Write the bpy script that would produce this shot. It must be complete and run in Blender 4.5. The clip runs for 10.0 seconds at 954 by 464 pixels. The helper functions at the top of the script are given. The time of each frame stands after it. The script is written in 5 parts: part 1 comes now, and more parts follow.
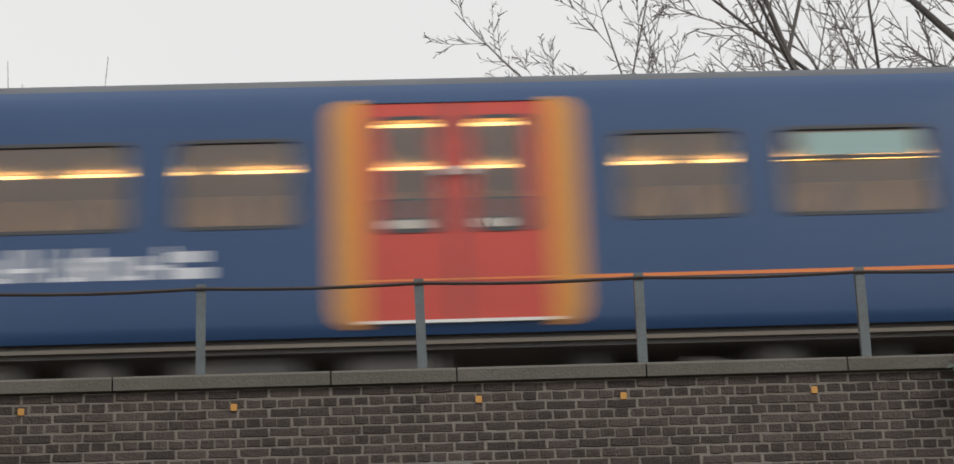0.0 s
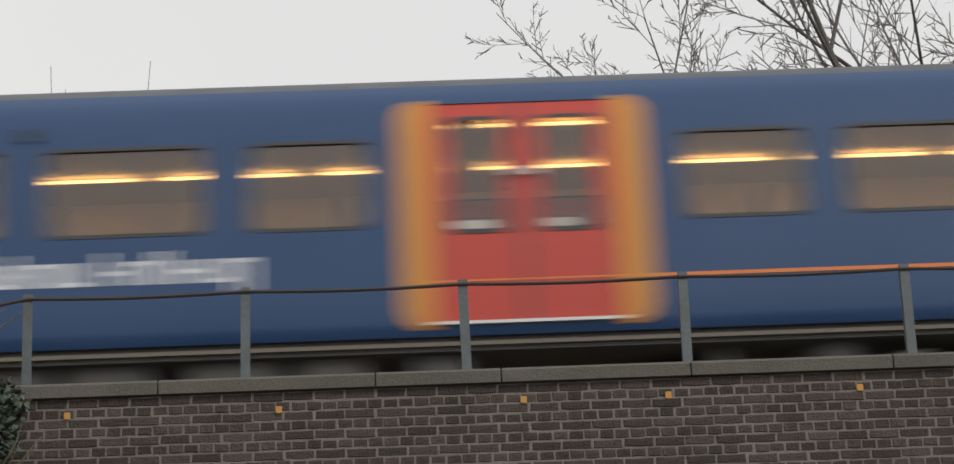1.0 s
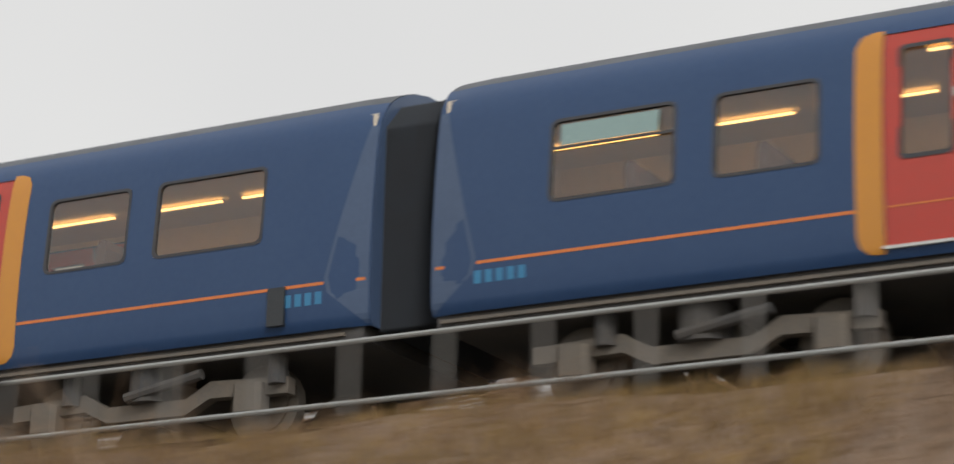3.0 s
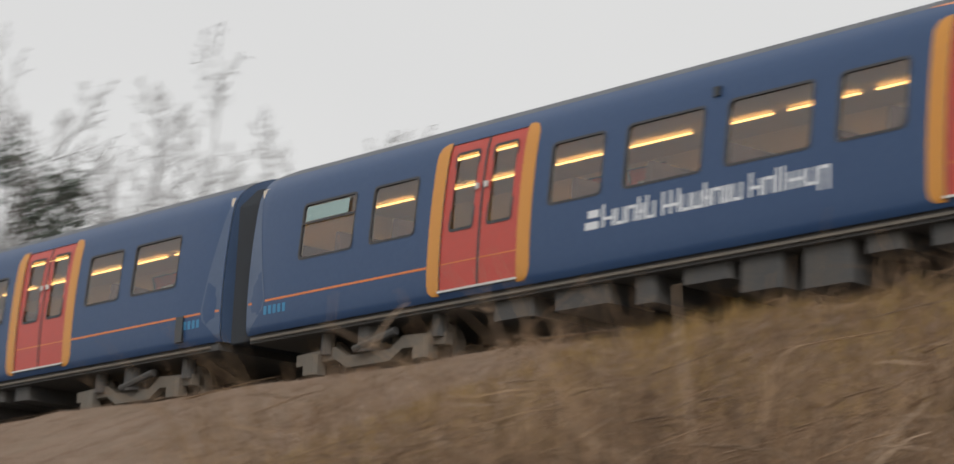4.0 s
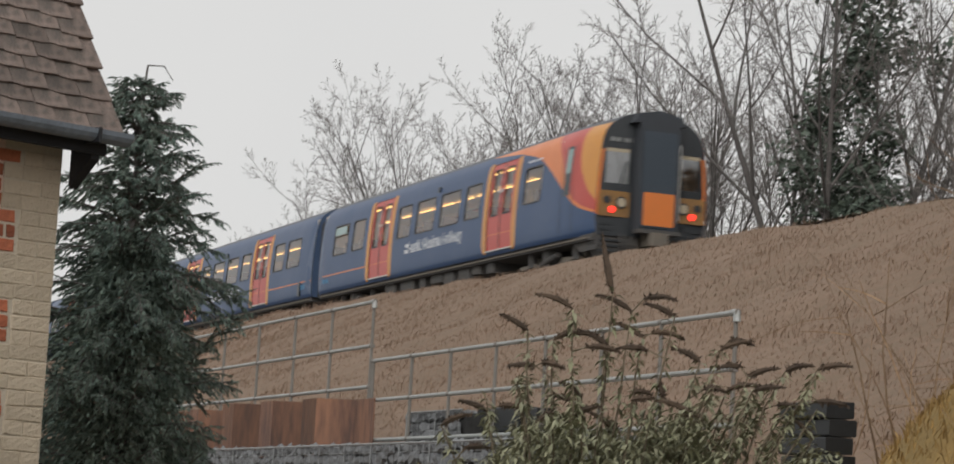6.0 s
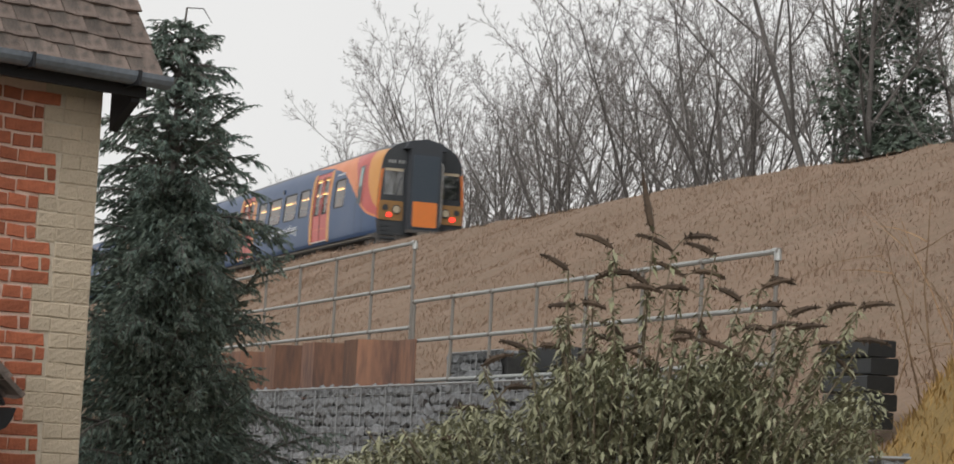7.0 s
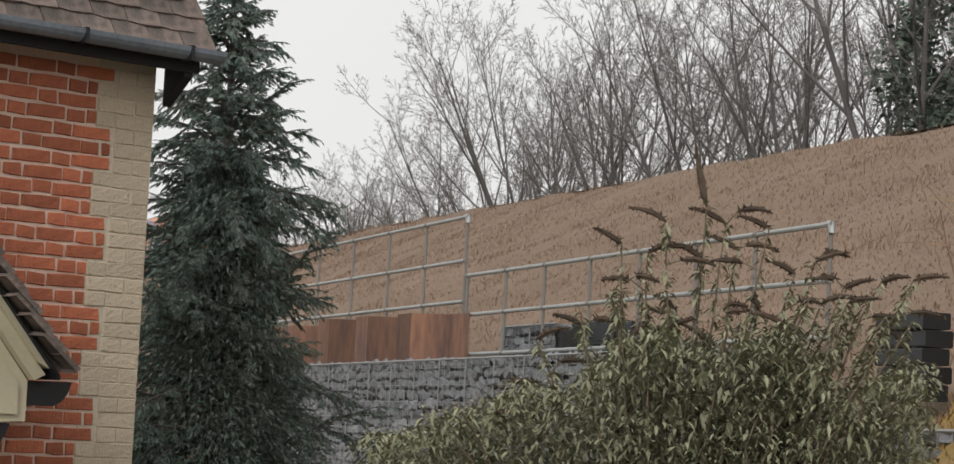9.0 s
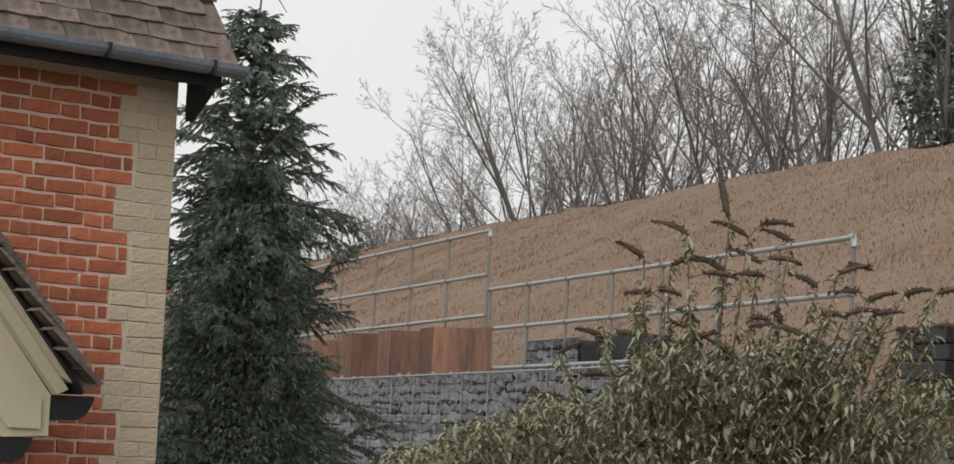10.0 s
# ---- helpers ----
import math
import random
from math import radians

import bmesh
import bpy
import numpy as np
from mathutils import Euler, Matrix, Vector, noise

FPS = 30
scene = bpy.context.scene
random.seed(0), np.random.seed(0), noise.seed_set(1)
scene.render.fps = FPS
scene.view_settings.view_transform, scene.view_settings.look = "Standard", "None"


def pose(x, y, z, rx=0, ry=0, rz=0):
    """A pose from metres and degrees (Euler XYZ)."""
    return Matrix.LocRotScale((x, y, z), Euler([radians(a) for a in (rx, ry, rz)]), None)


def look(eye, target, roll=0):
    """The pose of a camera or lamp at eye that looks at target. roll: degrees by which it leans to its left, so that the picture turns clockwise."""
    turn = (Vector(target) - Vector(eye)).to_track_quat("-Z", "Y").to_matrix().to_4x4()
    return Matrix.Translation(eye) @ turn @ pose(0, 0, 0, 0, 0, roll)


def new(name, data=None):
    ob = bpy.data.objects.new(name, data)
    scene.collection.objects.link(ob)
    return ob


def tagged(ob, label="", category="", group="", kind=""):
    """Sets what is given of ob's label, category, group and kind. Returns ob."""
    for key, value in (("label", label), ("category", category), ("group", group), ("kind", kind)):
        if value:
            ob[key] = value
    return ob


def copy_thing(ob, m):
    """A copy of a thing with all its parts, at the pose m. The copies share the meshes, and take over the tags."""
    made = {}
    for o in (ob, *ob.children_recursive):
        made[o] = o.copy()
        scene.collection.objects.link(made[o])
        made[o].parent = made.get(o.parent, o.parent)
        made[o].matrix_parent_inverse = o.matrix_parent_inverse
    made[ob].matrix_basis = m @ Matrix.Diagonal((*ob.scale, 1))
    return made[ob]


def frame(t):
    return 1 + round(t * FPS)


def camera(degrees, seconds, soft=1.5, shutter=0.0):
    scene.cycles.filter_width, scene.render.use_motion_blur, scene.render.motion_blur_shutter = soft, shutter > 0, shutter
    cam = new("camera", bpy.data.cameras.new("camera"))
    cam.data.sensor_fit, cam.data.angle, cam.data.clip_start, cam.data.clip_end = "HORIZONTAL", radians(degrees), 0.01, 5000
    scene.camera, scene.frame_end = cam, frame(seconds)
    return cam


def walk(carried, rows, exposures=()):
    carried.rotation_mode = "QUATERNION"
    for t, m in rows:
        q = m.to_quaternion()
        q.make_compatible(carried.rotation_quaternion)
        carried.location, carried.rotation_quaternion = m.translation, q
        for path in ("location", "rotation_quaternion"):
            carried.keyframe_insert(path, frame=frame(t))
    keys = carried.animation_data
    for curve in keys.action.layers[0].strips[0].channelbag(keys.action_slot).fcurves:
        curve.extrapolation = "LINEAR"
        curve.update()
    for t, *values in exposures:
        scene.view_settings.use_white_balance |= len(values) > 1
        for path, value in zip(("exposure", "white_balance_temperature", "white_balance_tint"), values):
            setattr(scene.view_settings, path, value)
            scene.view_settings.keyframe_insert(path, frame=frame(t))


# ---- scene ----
# Camera: stands still at eye height, swings to the left after the train.
EYE = (0.0, 0.0, 1.6)
TURNS = [  # seconds, yaw to the left, pitch, roll
    (0.0, -2.514, 19.431, -2.289),
    (0.5, -1.873, 19.480, -2.186),
    (1.0, -1.476, 19.484, -2.471),
    (1.5, -1.247, 19.496, -2.514),
    (1.9, -0.265, 19.491, -2.603),
    (2.0, 0.811, 19.550, -2.385),
    (2.2, 3.574, 19.666, -1.779),
    (3.3, 38.194, 15.313, 1.847),
    (3.5, 42.537, 14.494, 2.213),
    (4.0, 51.350, 12.324, 2.899),
    (4.5, 58.752, 9.833, 2.740),
    (5.0, 62.724, 8.854, 2.965),
    (5.5, 67.815, 8.250, 3.286),
    (6.0, 69.799, 6.706, 3.336),
    (6.2, 69.977, 6.453, 3.171),
    (7.3, 70.896, 5.034, 3.078),
    (7.5, 71.019, 4.991, 3.035),
    (8.0, 71.321, 5.442, 3.128),
    (8.5, 71.597, 5.009, 3.140),
    (9.0, 71.811, 4.653, 2.985),
    (9.5, 72.072, 4.989, 3.053),
    (10.0, 72.332, 4.942, 2.919),
]
cam = camera(21.35, 10.0, soft=1.5, shutter=0.5)


def aim(yaw, pitch, roll):
    return pose(*EYE, 90 + pitch, 0, yaw) @ pose(0, 0, 0, 0, 0, roll)


# the clip's camera stops down a little for the sky, then opens up on the house
walk(cam, [(t, aim(a, b, c)) for t, a, b, c in TURNS],
     exposures=[(0, 0.02), (2.0, -0.15), (3.4, -0.11), (4.3, -0.22), (5.5, -0.30), (6.2, -0.18), (7.5, 0.02), (10.0, 0.0)])

# ---- light: a bright overcast winter sky ----
world = bpy.data.worlds.new("overcast")
scene.world = world
world.use_nodes = True
wn, wl = world.node_tree.nodes, world.node_tree.links
sky = wn.new("ShaderNodeTexSky")
sky.sky_type = "NISHITA"
sky.sun_disc = False
sky.sun_elevation = radians(35)
sky.sun_rotation = radians(132)
sky.dust_density = 4.0
grey = wn.new("ShaderNodeHueSaturation")
grey.inputs["Saturation"].default_value = 0.12
grey.inputs["Value"].default_value = 0.10
wl.new(sky.outputs[0], grey.inputs["Color"])
# cloud deck: soft grey with a faint mottling
wco = wn.new("ShaderNodeTexCoord")
wno = wn.new("ShaderNodeTexNoise")
wno.inputs["Scale"].default_value = 2.2
wno.inputs["Detail"].default_value = 4
wl.new(wco.outputs["Generated"], wno.inputs["Vector"])
wra = wn.new("ShaderNodeValToRGB")
wra.color_ramp.elements[0].position, wra.color_ramp.elements[1].position = 0.3, 0.75
wra.color_ramp.elements[0].color = (0.76, 0.76, 0.76, 1)
wra.color_ramp.elements[1].color = (0.86, 0.855, 0.84, 1)
wl.new(wno.outputs["Fac"], wra.inputs[0])
wmix = wn.new("ShaderNodeMix")
wmix.data_type = "RGBA"
wmix.inputs["Factor"].default_value = 0.85
wl.new(grey.outputs[0], wmix.inputs["A"])
wl.new(wra.outputs[0], wmix.inputs["B"])
bg = wn["Background"]
bg.inputs["Strength"].default_value = 1.10
wl.new(wmix.outputs["Result"], bg.inputs["Color"])

sun = new("sun", bpy.data.lights.new("sun", "SUN"))
sun.data.energy = 1.2
sun.data.angle = radians(18)
sun.data.color = (1.0, 0.99, 0.975)
sun.matrix_basis = look((30, -27, 28), (0, 0, 0))

# ---- materials ----
def material(name, colour, rough=0.6, metal=0.0, second=None, scale=4.0, fine=40.0, amount=0.5, bump=0.0,
             bump_scale=60.0, random_amount=0.0, coat=0.0, stretch=(1, 1, 1), island=0.0, rough_var=0.1):
    """Base colour broken up by a coarse and a fine noise, with optional relief and per-object variation."""
    m = bpy.data.materials.new(name)
    m.use_nodes = True
    n, l = m.node_tree.nodes, m.node_tree.links
    b = n["Principled BSDF"]
    b.inputs["Metallic"].default_value = metal
    b.inputs["Coat Weight"].default_value = coat
    b.inputs["Coat Roughness"].default_value = 0.12
    co = n.new("ShaderNodeTexCoord")
    mp = n.new("ShaderNodeMapping")
    mp.inputs["Scale"].default_value = stretch
    l.new(co.outputs["Object"], mp.inputs["Vector"])
    second = second or tuple(c * 0.75 for c in colour)
    n1, n2 = n.new("ShaderNodeTexNoise"), n.new("ShaderNodeTexNoise")
    n1.inputs["Scale"].default_value, n2.inputs["Scale"].default_value = scale, fine
    n1.inputs["Detail"].default_value, n2.inputs["Detail"].default_value = 5, 4
    for k in (n1, n2):
        l.new(mp.outputs[0], k.inputs["Vector"])
    add = n.new("ShaderNodeMath")
    add.operation = "ADD"
    l.new(n1.outputs["Fac"], add.inputs[0])
    l.new(n2.outputs["Fac"], add.inputs[1])
    mr = n.new("ShaderNodeMapRange")
    mr.inputs["From Min"].default_value, mr.inputs["From Max"].default_value = 0.72, 1.28
    mr.inputs["To Max"].default_value = amount
    l.new(add.outputs[0], mr.inputs["Value"])
    mix = n.new("ShaderNodeMix")
    mix.data_type = "RGBA"
    mix.inputs["A"].default_value, mix.inputs["B"].default_value = (*colour, 1), (*second, 1)
    l.new(mr.outputs[0], mix.inputs["Factor"])
    out = mix.outputs["Result"]
    if random_amount or island:
        src = n.new("ShaderNodeNewGeometry").outputs["Random Per Island"] if island else n.new("ShaderNodeObjectInfo").outputs["Random"]
        hsv = n.new("ShaderNodeHueSaturation")
        v = n.new("ShaderNodeMapRange")
        k = island or random_amount
        v.inputs["To Min"].default_value, v.inputs["To Max"].default_value = 1 - k, 1 + k
        l.new(src, v.inputs["Value"])
        l.new(v.outputs[0], hsv.inputs["Value"])
        l.new(out, hsv.inputs["Color"])
        out = hsv.outputs[0]
    l.new(out, b.inputs["Base Color"])
    rr = n.new("ShaderNodeMapRange")
    rr.inputs["To Min"].default_value, rr.inputs["To Max"].default_value = max(rough - rough_var, 0.02), min(rough + rough_var, 1)
    l.new(n1.outputs["Fac"], rr.inputs["Value"])
    l.new(rr.outputs[0], b.inputs["Roughness"])
    if bump:
        n3 = n.new("ShaderNodeTexNoise")
        n3.inputs["Scale"].default_value = bump_scale
        n3.inputs["Detail"].default_value = 4
        l.new(mp.outputs[0], n3.inputs["Vector"])
        bp = n.new("ShaderNodeBump")
        bp.inputs["Strength"].default_value = bump
        bp.inputs["Distance"].default_value = 0.02
        l.new(n3.outputs["Fac"], bp.inputs["Height"])
        l.new(bp.outputs[0], b.inputs["Normal"])
    return m


def glowing(name, colour, strength):
    m = bpy.data.materials.new(name)
    m.use_nodes = True
    n, l = m.node_tree.nodes, m.node_tree.links
    b = n["Principled BSDF"]
    b.inputs["Base Color"].default_value = (*colour, 1)
    b.inputs["Emission Color"].default_value = (*colour, 1)
    b.inputs["Emission Strength"].default_value = strength
    return m


def pane_glass(name, tint, gloss=0.10, blur=0.05, colour=(0.8, 0.8, 0.8)):
    """Thin tinted glass: straight through, with a reflection on top."""
    m = bpy.data.materials.new(name)
    m.use_nodes = True
    n, l = m.node_tree.nodes, m.node_tree.links
    n.remove(n["Principled BSDF"])
    t, g, mx = n.new("ShaderNodeBsdfTransparent"), n.new("ShaderNodeBsdfGlossy"), n.new("ShaderNodeMixShader")
    t.inputs["Color"].default_value = (*tint, 1)
    g.inputs["Color"].default_value = (*colour, 1)
    g.inputs["Roughness"].default_value = blur
    fr = n.new("ShaderNodeFresnel")
    fr.inputs["IOR"].default_value = 1.5
    ad = n.new("ShaderNodeMath")
    ad.operation = "ADD"
    ad.inputs[1].default_value = gloss
    l.new(fr.outputs[0], ad.inputs[0])
    l.new(ad.outputs[0], mx.inputs[0])
    l.new(t.outputs[0], mx.inputs[1])
    l.new(g.outputs[0], mx.inputs[2])
    l.new(mx.outputs[0], n["Material Output"].inputs["Surface"])
    return m


BLUE = material("train_blue", (0.019, 0.058, 0.152), 0.42, 0, (0.028, 0.070, 0.165), 1.2, 14, 0.8, coat=0.12, rough_var=0.08)
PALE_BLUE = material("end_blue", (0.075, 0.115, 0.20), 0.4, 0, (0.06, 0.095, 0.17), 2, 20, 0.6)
RED = material("door_red", (0.55, 0.055, 0.035), 0.38, 0, (0.48, 0.06, 0.04), 1.5, 14, 0.8, coat=0.2)
YELLOW = material("surround_yellow", (0.66, 0.28, 0.035), 0.4, 0, (0.62, 0.26, 0.04), 1.5, 14, 0.8, coat=0.2)
ORANGE = material("livery_orange", (0.75, 0.21, 0.045), 0.4, 0, (0.66, 0.2, 0.05), 1.5, 14, 0.8, coat=0.2)
ROOF = material("roof_grey", (0.10, 0.11, 0.13), 0.55, 0, (0.06, 0.065, 0.07), 2, 30, 0.9)
UNDER = material("underframe", (0.07, 0.07, 0.072), 0.8, 0, (0.11, 0.095, 0.08), 3, 30, 0.8, bump=0.2)
BOGIE = material("bogie_steel", (0.15, 0.135, 0.115), 0.75, 0.1, (0.21, 0.17, 0.13), 4, 40, 0.8, bump=0.2)
BELLOWS = material("bellows_rubber", (0.045, 0.052, 0.062), 0.75, 0, (0.05, 0.05, 0.055), 3, 40, 0.6)
BLACK = material("gloss_black", (0.028, 0.032, 0.036), 0.35, 0, (0.045, 0.048, 0.052), 3, 40, 0.7)
RUBBER = material("door_rubber", (0.06, 0.06, 0.066), 0.7, 0, (0.08, 0.075, 0.075), 3, 40, 0.6)
WHITE = material("white_vinyl", (0.75, 0.76, 0.78), 0.5, 0, (0.66, 0.68, 0.7), 3, 40, 0.6)
CYAN = material("number_blue", (0.05, 0.25, 0.45), 0.5, 0, (0.05, 0.2, 0.38), 3, 40, 0.6)
SILL = material("door_sill", (0.7, 0.69, 0.66), 0.4, 0.3, (0.6, 0.58, 0.55), 3, 40, 0.6)
LINING = material("saloon_lining", (0.80, 0.70, 0.56), 0.6, 0, (0.72, 0.62, 0.49), 2, 20, 0.6)
SEAT = material("seat_cloth", (0.22, 0.13, 0.10), 0.9, 0, (0.14, 0.09, 0.08), 5, 60, 0.7)
TUBE_LIGHT = glowing("saloon_light", (1.0, 0.61, 0.20), 4.8)
TAIL_RED = glowing("tail_light", (1.0, 0.03, 0.02), 2.6)
GANGWAY = material("gangway_door_grey", (0.04, 0.055, 0.072), 0.45, 0, (0.055, 0.068, 0.085), 2, 20, 0.7)
LENS = material("lamp_lens", (0.5, 0.42, 0.3), 0.15, 0, (0.4, 0.34, 0.25), 8, 60, 0.5)
TINTED = pane_glass("tinted_glass", (0.70, 0.665, 0.61), 0.10, 0.03)
LAMP_YELLOW = material("grimy_yellow", (0.33, 0.17, 0.05), 0.6, 0, (0.19, 0.11, 0.05), 3, 30, 0.9)
HOPPER = material("hopper_glass", (0.30, 0.42, 0.40), 0.25, 0, (0.26, 0.37, 0.36), 3, 30, 0.5)
CAB_GLASS = pane_glass("cab_glass", (0.45, 0.47, 0.48), 0.36, 0.02)

WALL_BRICK = material("sooty_brick", (0.078, 0.060, 0.052), 0.9, 0, (0.042, 0.032, 0.028), 1.4, 30, 0.85, bump=0.6, bump_scale=60, random_amount=0.32)
WALL_MORTAR = material("weathered_mortar", (0.24, 0.215, 0.19), 0.95, 0, (0.18, 0.15, 0.125), 1.5, 40, 0.8, bump=0.5, bump_scale=90)
COPING = material("coping_stone", (0.13, 0.115, 0.10), 0.9, 0, (0.085, 0.08, 0.065), 2, 40, 0.8, bump=0.4)
POST_IRON = material("railing_iron", (0.13, 0.155, 0.165), 0.6, 0.3, (0.10, 0.10, 0.095), 4, 50, 0.8)
CABLE = material("railing_wire", (0.055, 0.05, 0.05), 0.6, 0.4, (0.09, 0.06, 0.045), 6, 60, 0.7)
GALV = material("galvanised_tube", (0.46, 0.47, 0.46), 0.5, 0.6, (0.34, 0.34, 0.32), 6, 60, 0.7)
GALV_DULL = material("weathered_galvanised", (0.23, 0.215, 0.195), 0.6, 0.15, (0.19, 0.175, 0.155), 6, 60, 0.7)
YELLOW_TAG = material("yellow_tag", (0.6, 0.30, 0.06), 0.6, 0, (0.45, 0.22, 0.06), 8, 60, 0.6)
RED_BRICK = material("red_facing_brick", (0.48, 0.150, 0.075), 0.85, 0, (0.30, 0.095, 0.052), 3.5, 26, 0.85, bump=0.4, random_amount=0.28)
PINK_MORTAR = material("pink_mortar", (0.80, 0.62, 0.52), 0.95, 0, (0.64, 0.46, 0.37), 2.5, 50, 0.7, bump=0.5, bump_scale=120)
BUFF_BRICK = material("buff_quoin_brick", (0.60, 0.50, 0.375), 0.9, 0, (0.50, 0.415, 0.31), 2.2, 30, 0.9, bump=0.5, random_amount=0.07)
BUFF_MORTAR = material("buff_mortar", (0.62, 0.54, 0.43), 0.95, 0, (0.50, 0.435, 0.34), 2.5, 50, 0.7, bump=0.4)
ROOF_TILE = material("clay_tile", (0.255, 0.192, 0.163), 0.9, 0, (0.095, 0.082, 0.072), 4.5, 26, 1.0, bump=0.7, bump_scale=30, random_amount=0.25)
# dark eaves timber, blackened further to carry the shade under the roof edge
SHADED_WOOD = material("eaves_paint_with_shade", (0.012, 0.013, 0.016), 0.7, 0, (0.02, 0.02, 0.024), 4, 40, 0.6)
GUTTER_GREY = material("grey_gutter", (0.24, 0.28, 0.33), 0.45, 0, (0.12, 0.135, 0.155), 3, 30, 0.7)
GUTTER = material("black_gutter", (0.014, 0.016, 0.020), 0.45, 0, (0.03, 0.03, 0.033), 4, 40, 0.6)
CREAM = material("cream_paint", (0.62, 0.56, 0.40), 0.5, 0, (0.52, 0.46, 0.33), 2, 30, 0.6, bump=0.1)
GRASS_SOIL = material("dead_grass_bank", (0.245, 0.166, 0.115), 1.0, 0, (0.178, 0.124, 0.082), 0.35, 5, 0.95, bump=0.4, bump_scale=18)
MOSS = material("mossy_turf", (0.34, 0.215, 0.065), 1.0, 0, (0.22, 0.15, 0.05), 0.9, 12, 0.95, bump=0.8, bump_scale=20)
GROUND = material("yard_ground", (0.12, 0.105, 0.085), 0.95, 0, (0.09, 0.09, 0.06), 0.3, 6, 0.9, bump=0.5)
BALLAST = material("ballast", (0.17, 0.145, 0.12), 0.95, 0, (0.09, 0.08, 0.07), 3, 18, 0.9, bump=1.0, bump_scale=25)
BLADE = material("dry_grass_blade", (0.285, 0.198, 0.144), 0.95, 0, (0.25, 0.172, 0.118), 0.4, 6, 0.9, island=0.16)
GREEN_BLADE = material("green_grass_blade", (0.26, 0.17, 0.06), 0.95, 0, (0.32, 0.20, 0.07), 0.5, 6, 0.9, island=0.3)
STEM = material("dead_stem", (0.135, 0.078, 0.046), 0.9, 0, (0.40, 0.27, 0.16), 0.8, 8, 0.9, island=0.5)
BARK = material("winter_bark", (0.15, 0.135, 0.126), 0.95, 0, (0.10, 0.092, 0.085), 1.5, 20, 0.9, bump=0.4)
TWIG = material("winter_twigs", (0.225, 0.205, 0.192), 0.95, 0, (0.16, 0.145, 0.135), 0.5, 8, 0.9, island=0.2)
IVY = material("ivy_leaf", (0.085, 0.115, 0.09), 0.7, 0, (0.12, 0.145, 0.11), 1.0, 9, 0.9, island=0.35)
NEEDLE = material("conifer_foliage", (0.145, 0.205, 0.178), 0.85, 0, (0.165, 0.20, 0.155), 1.2, 9, 0.9, island=0.35)
BUD_LEAF = material("shrub_leaf", (0.205, 0.21, 0.118), 0.7, 0, (0.31, 0.30, 0.205), 2.0, 14, 0.9, island=0.32)
SEED = material("seed_head", (0.06, 0.042, 0.03), 0.95, 0, (0.10, 0.068, 0.045), 6, 40, 0.9, island=0.3)
PALE_STEM = material("pale_cane", (0.40, 0.29, 0.20), 0.9, 0, (0.26, 0.18, 0.12), 2, 20, 0.9, island=0.3)
CANE = material("shrub_cane", (0.22, 0.18, 0.125), 0.9, 0, (0.11, 0.085, 0.055), 4, 30, 0.8)
RUST = material("rusty_sheet_pile", (0.215, 0.108, 0.066), 0.85, 0.0, (0.085, 0.05, 0.04), 1.6, 14, 1.0, bump=0.4, stretch=(1, 1, 0.2), random_amount=0.6)
STONE = material("gabion_stone", (0.235, 0.24, 0.245), 0.9, 0, (0.11, 0.115, 0.12), 3, 30, 0.8, bump=0.5, random_amount=0.3, island=0.35)
# near-black: the shade in the gaps between gabion stones, put into the colour
GAP_SHADE = material("gabion_gap_shade", (0.03, 0.03, 0.03), 1.0, 0, (0.08, 0.08, 0.075), 3, 30, 0.6)
WIRE = material("gabion_wire", (0.33, 0.34, 0.34), 0.5, 0.6, (0.25, 0.25, 0.25), 6, 60, 0.6)
PLASTIC = material("black_plastic", (0.012, 0.014, 0.016), 0.5, 0, (0.022, 0.024, 0.026), 3, 30, 0.7)
RAIL_STEEL = material("rail_steel", (0.16, 0.11, 0.08), 0.5, 0.6, (0.10, 0.07, 0.05), 4, 40, 0.8)
SLEEPER = material("concrete_sleeper", (0.26, 0.24, 0.21), 0.9, 0, (0.19, 0.17, 0.15), 3, 30, 0.8)
SIGN_BLUE = material("sign_blue", (0.04, 0.16, 0.42), 0.5, 0, (0.04, 0.14, 0.38), 3, 30, 0.6)


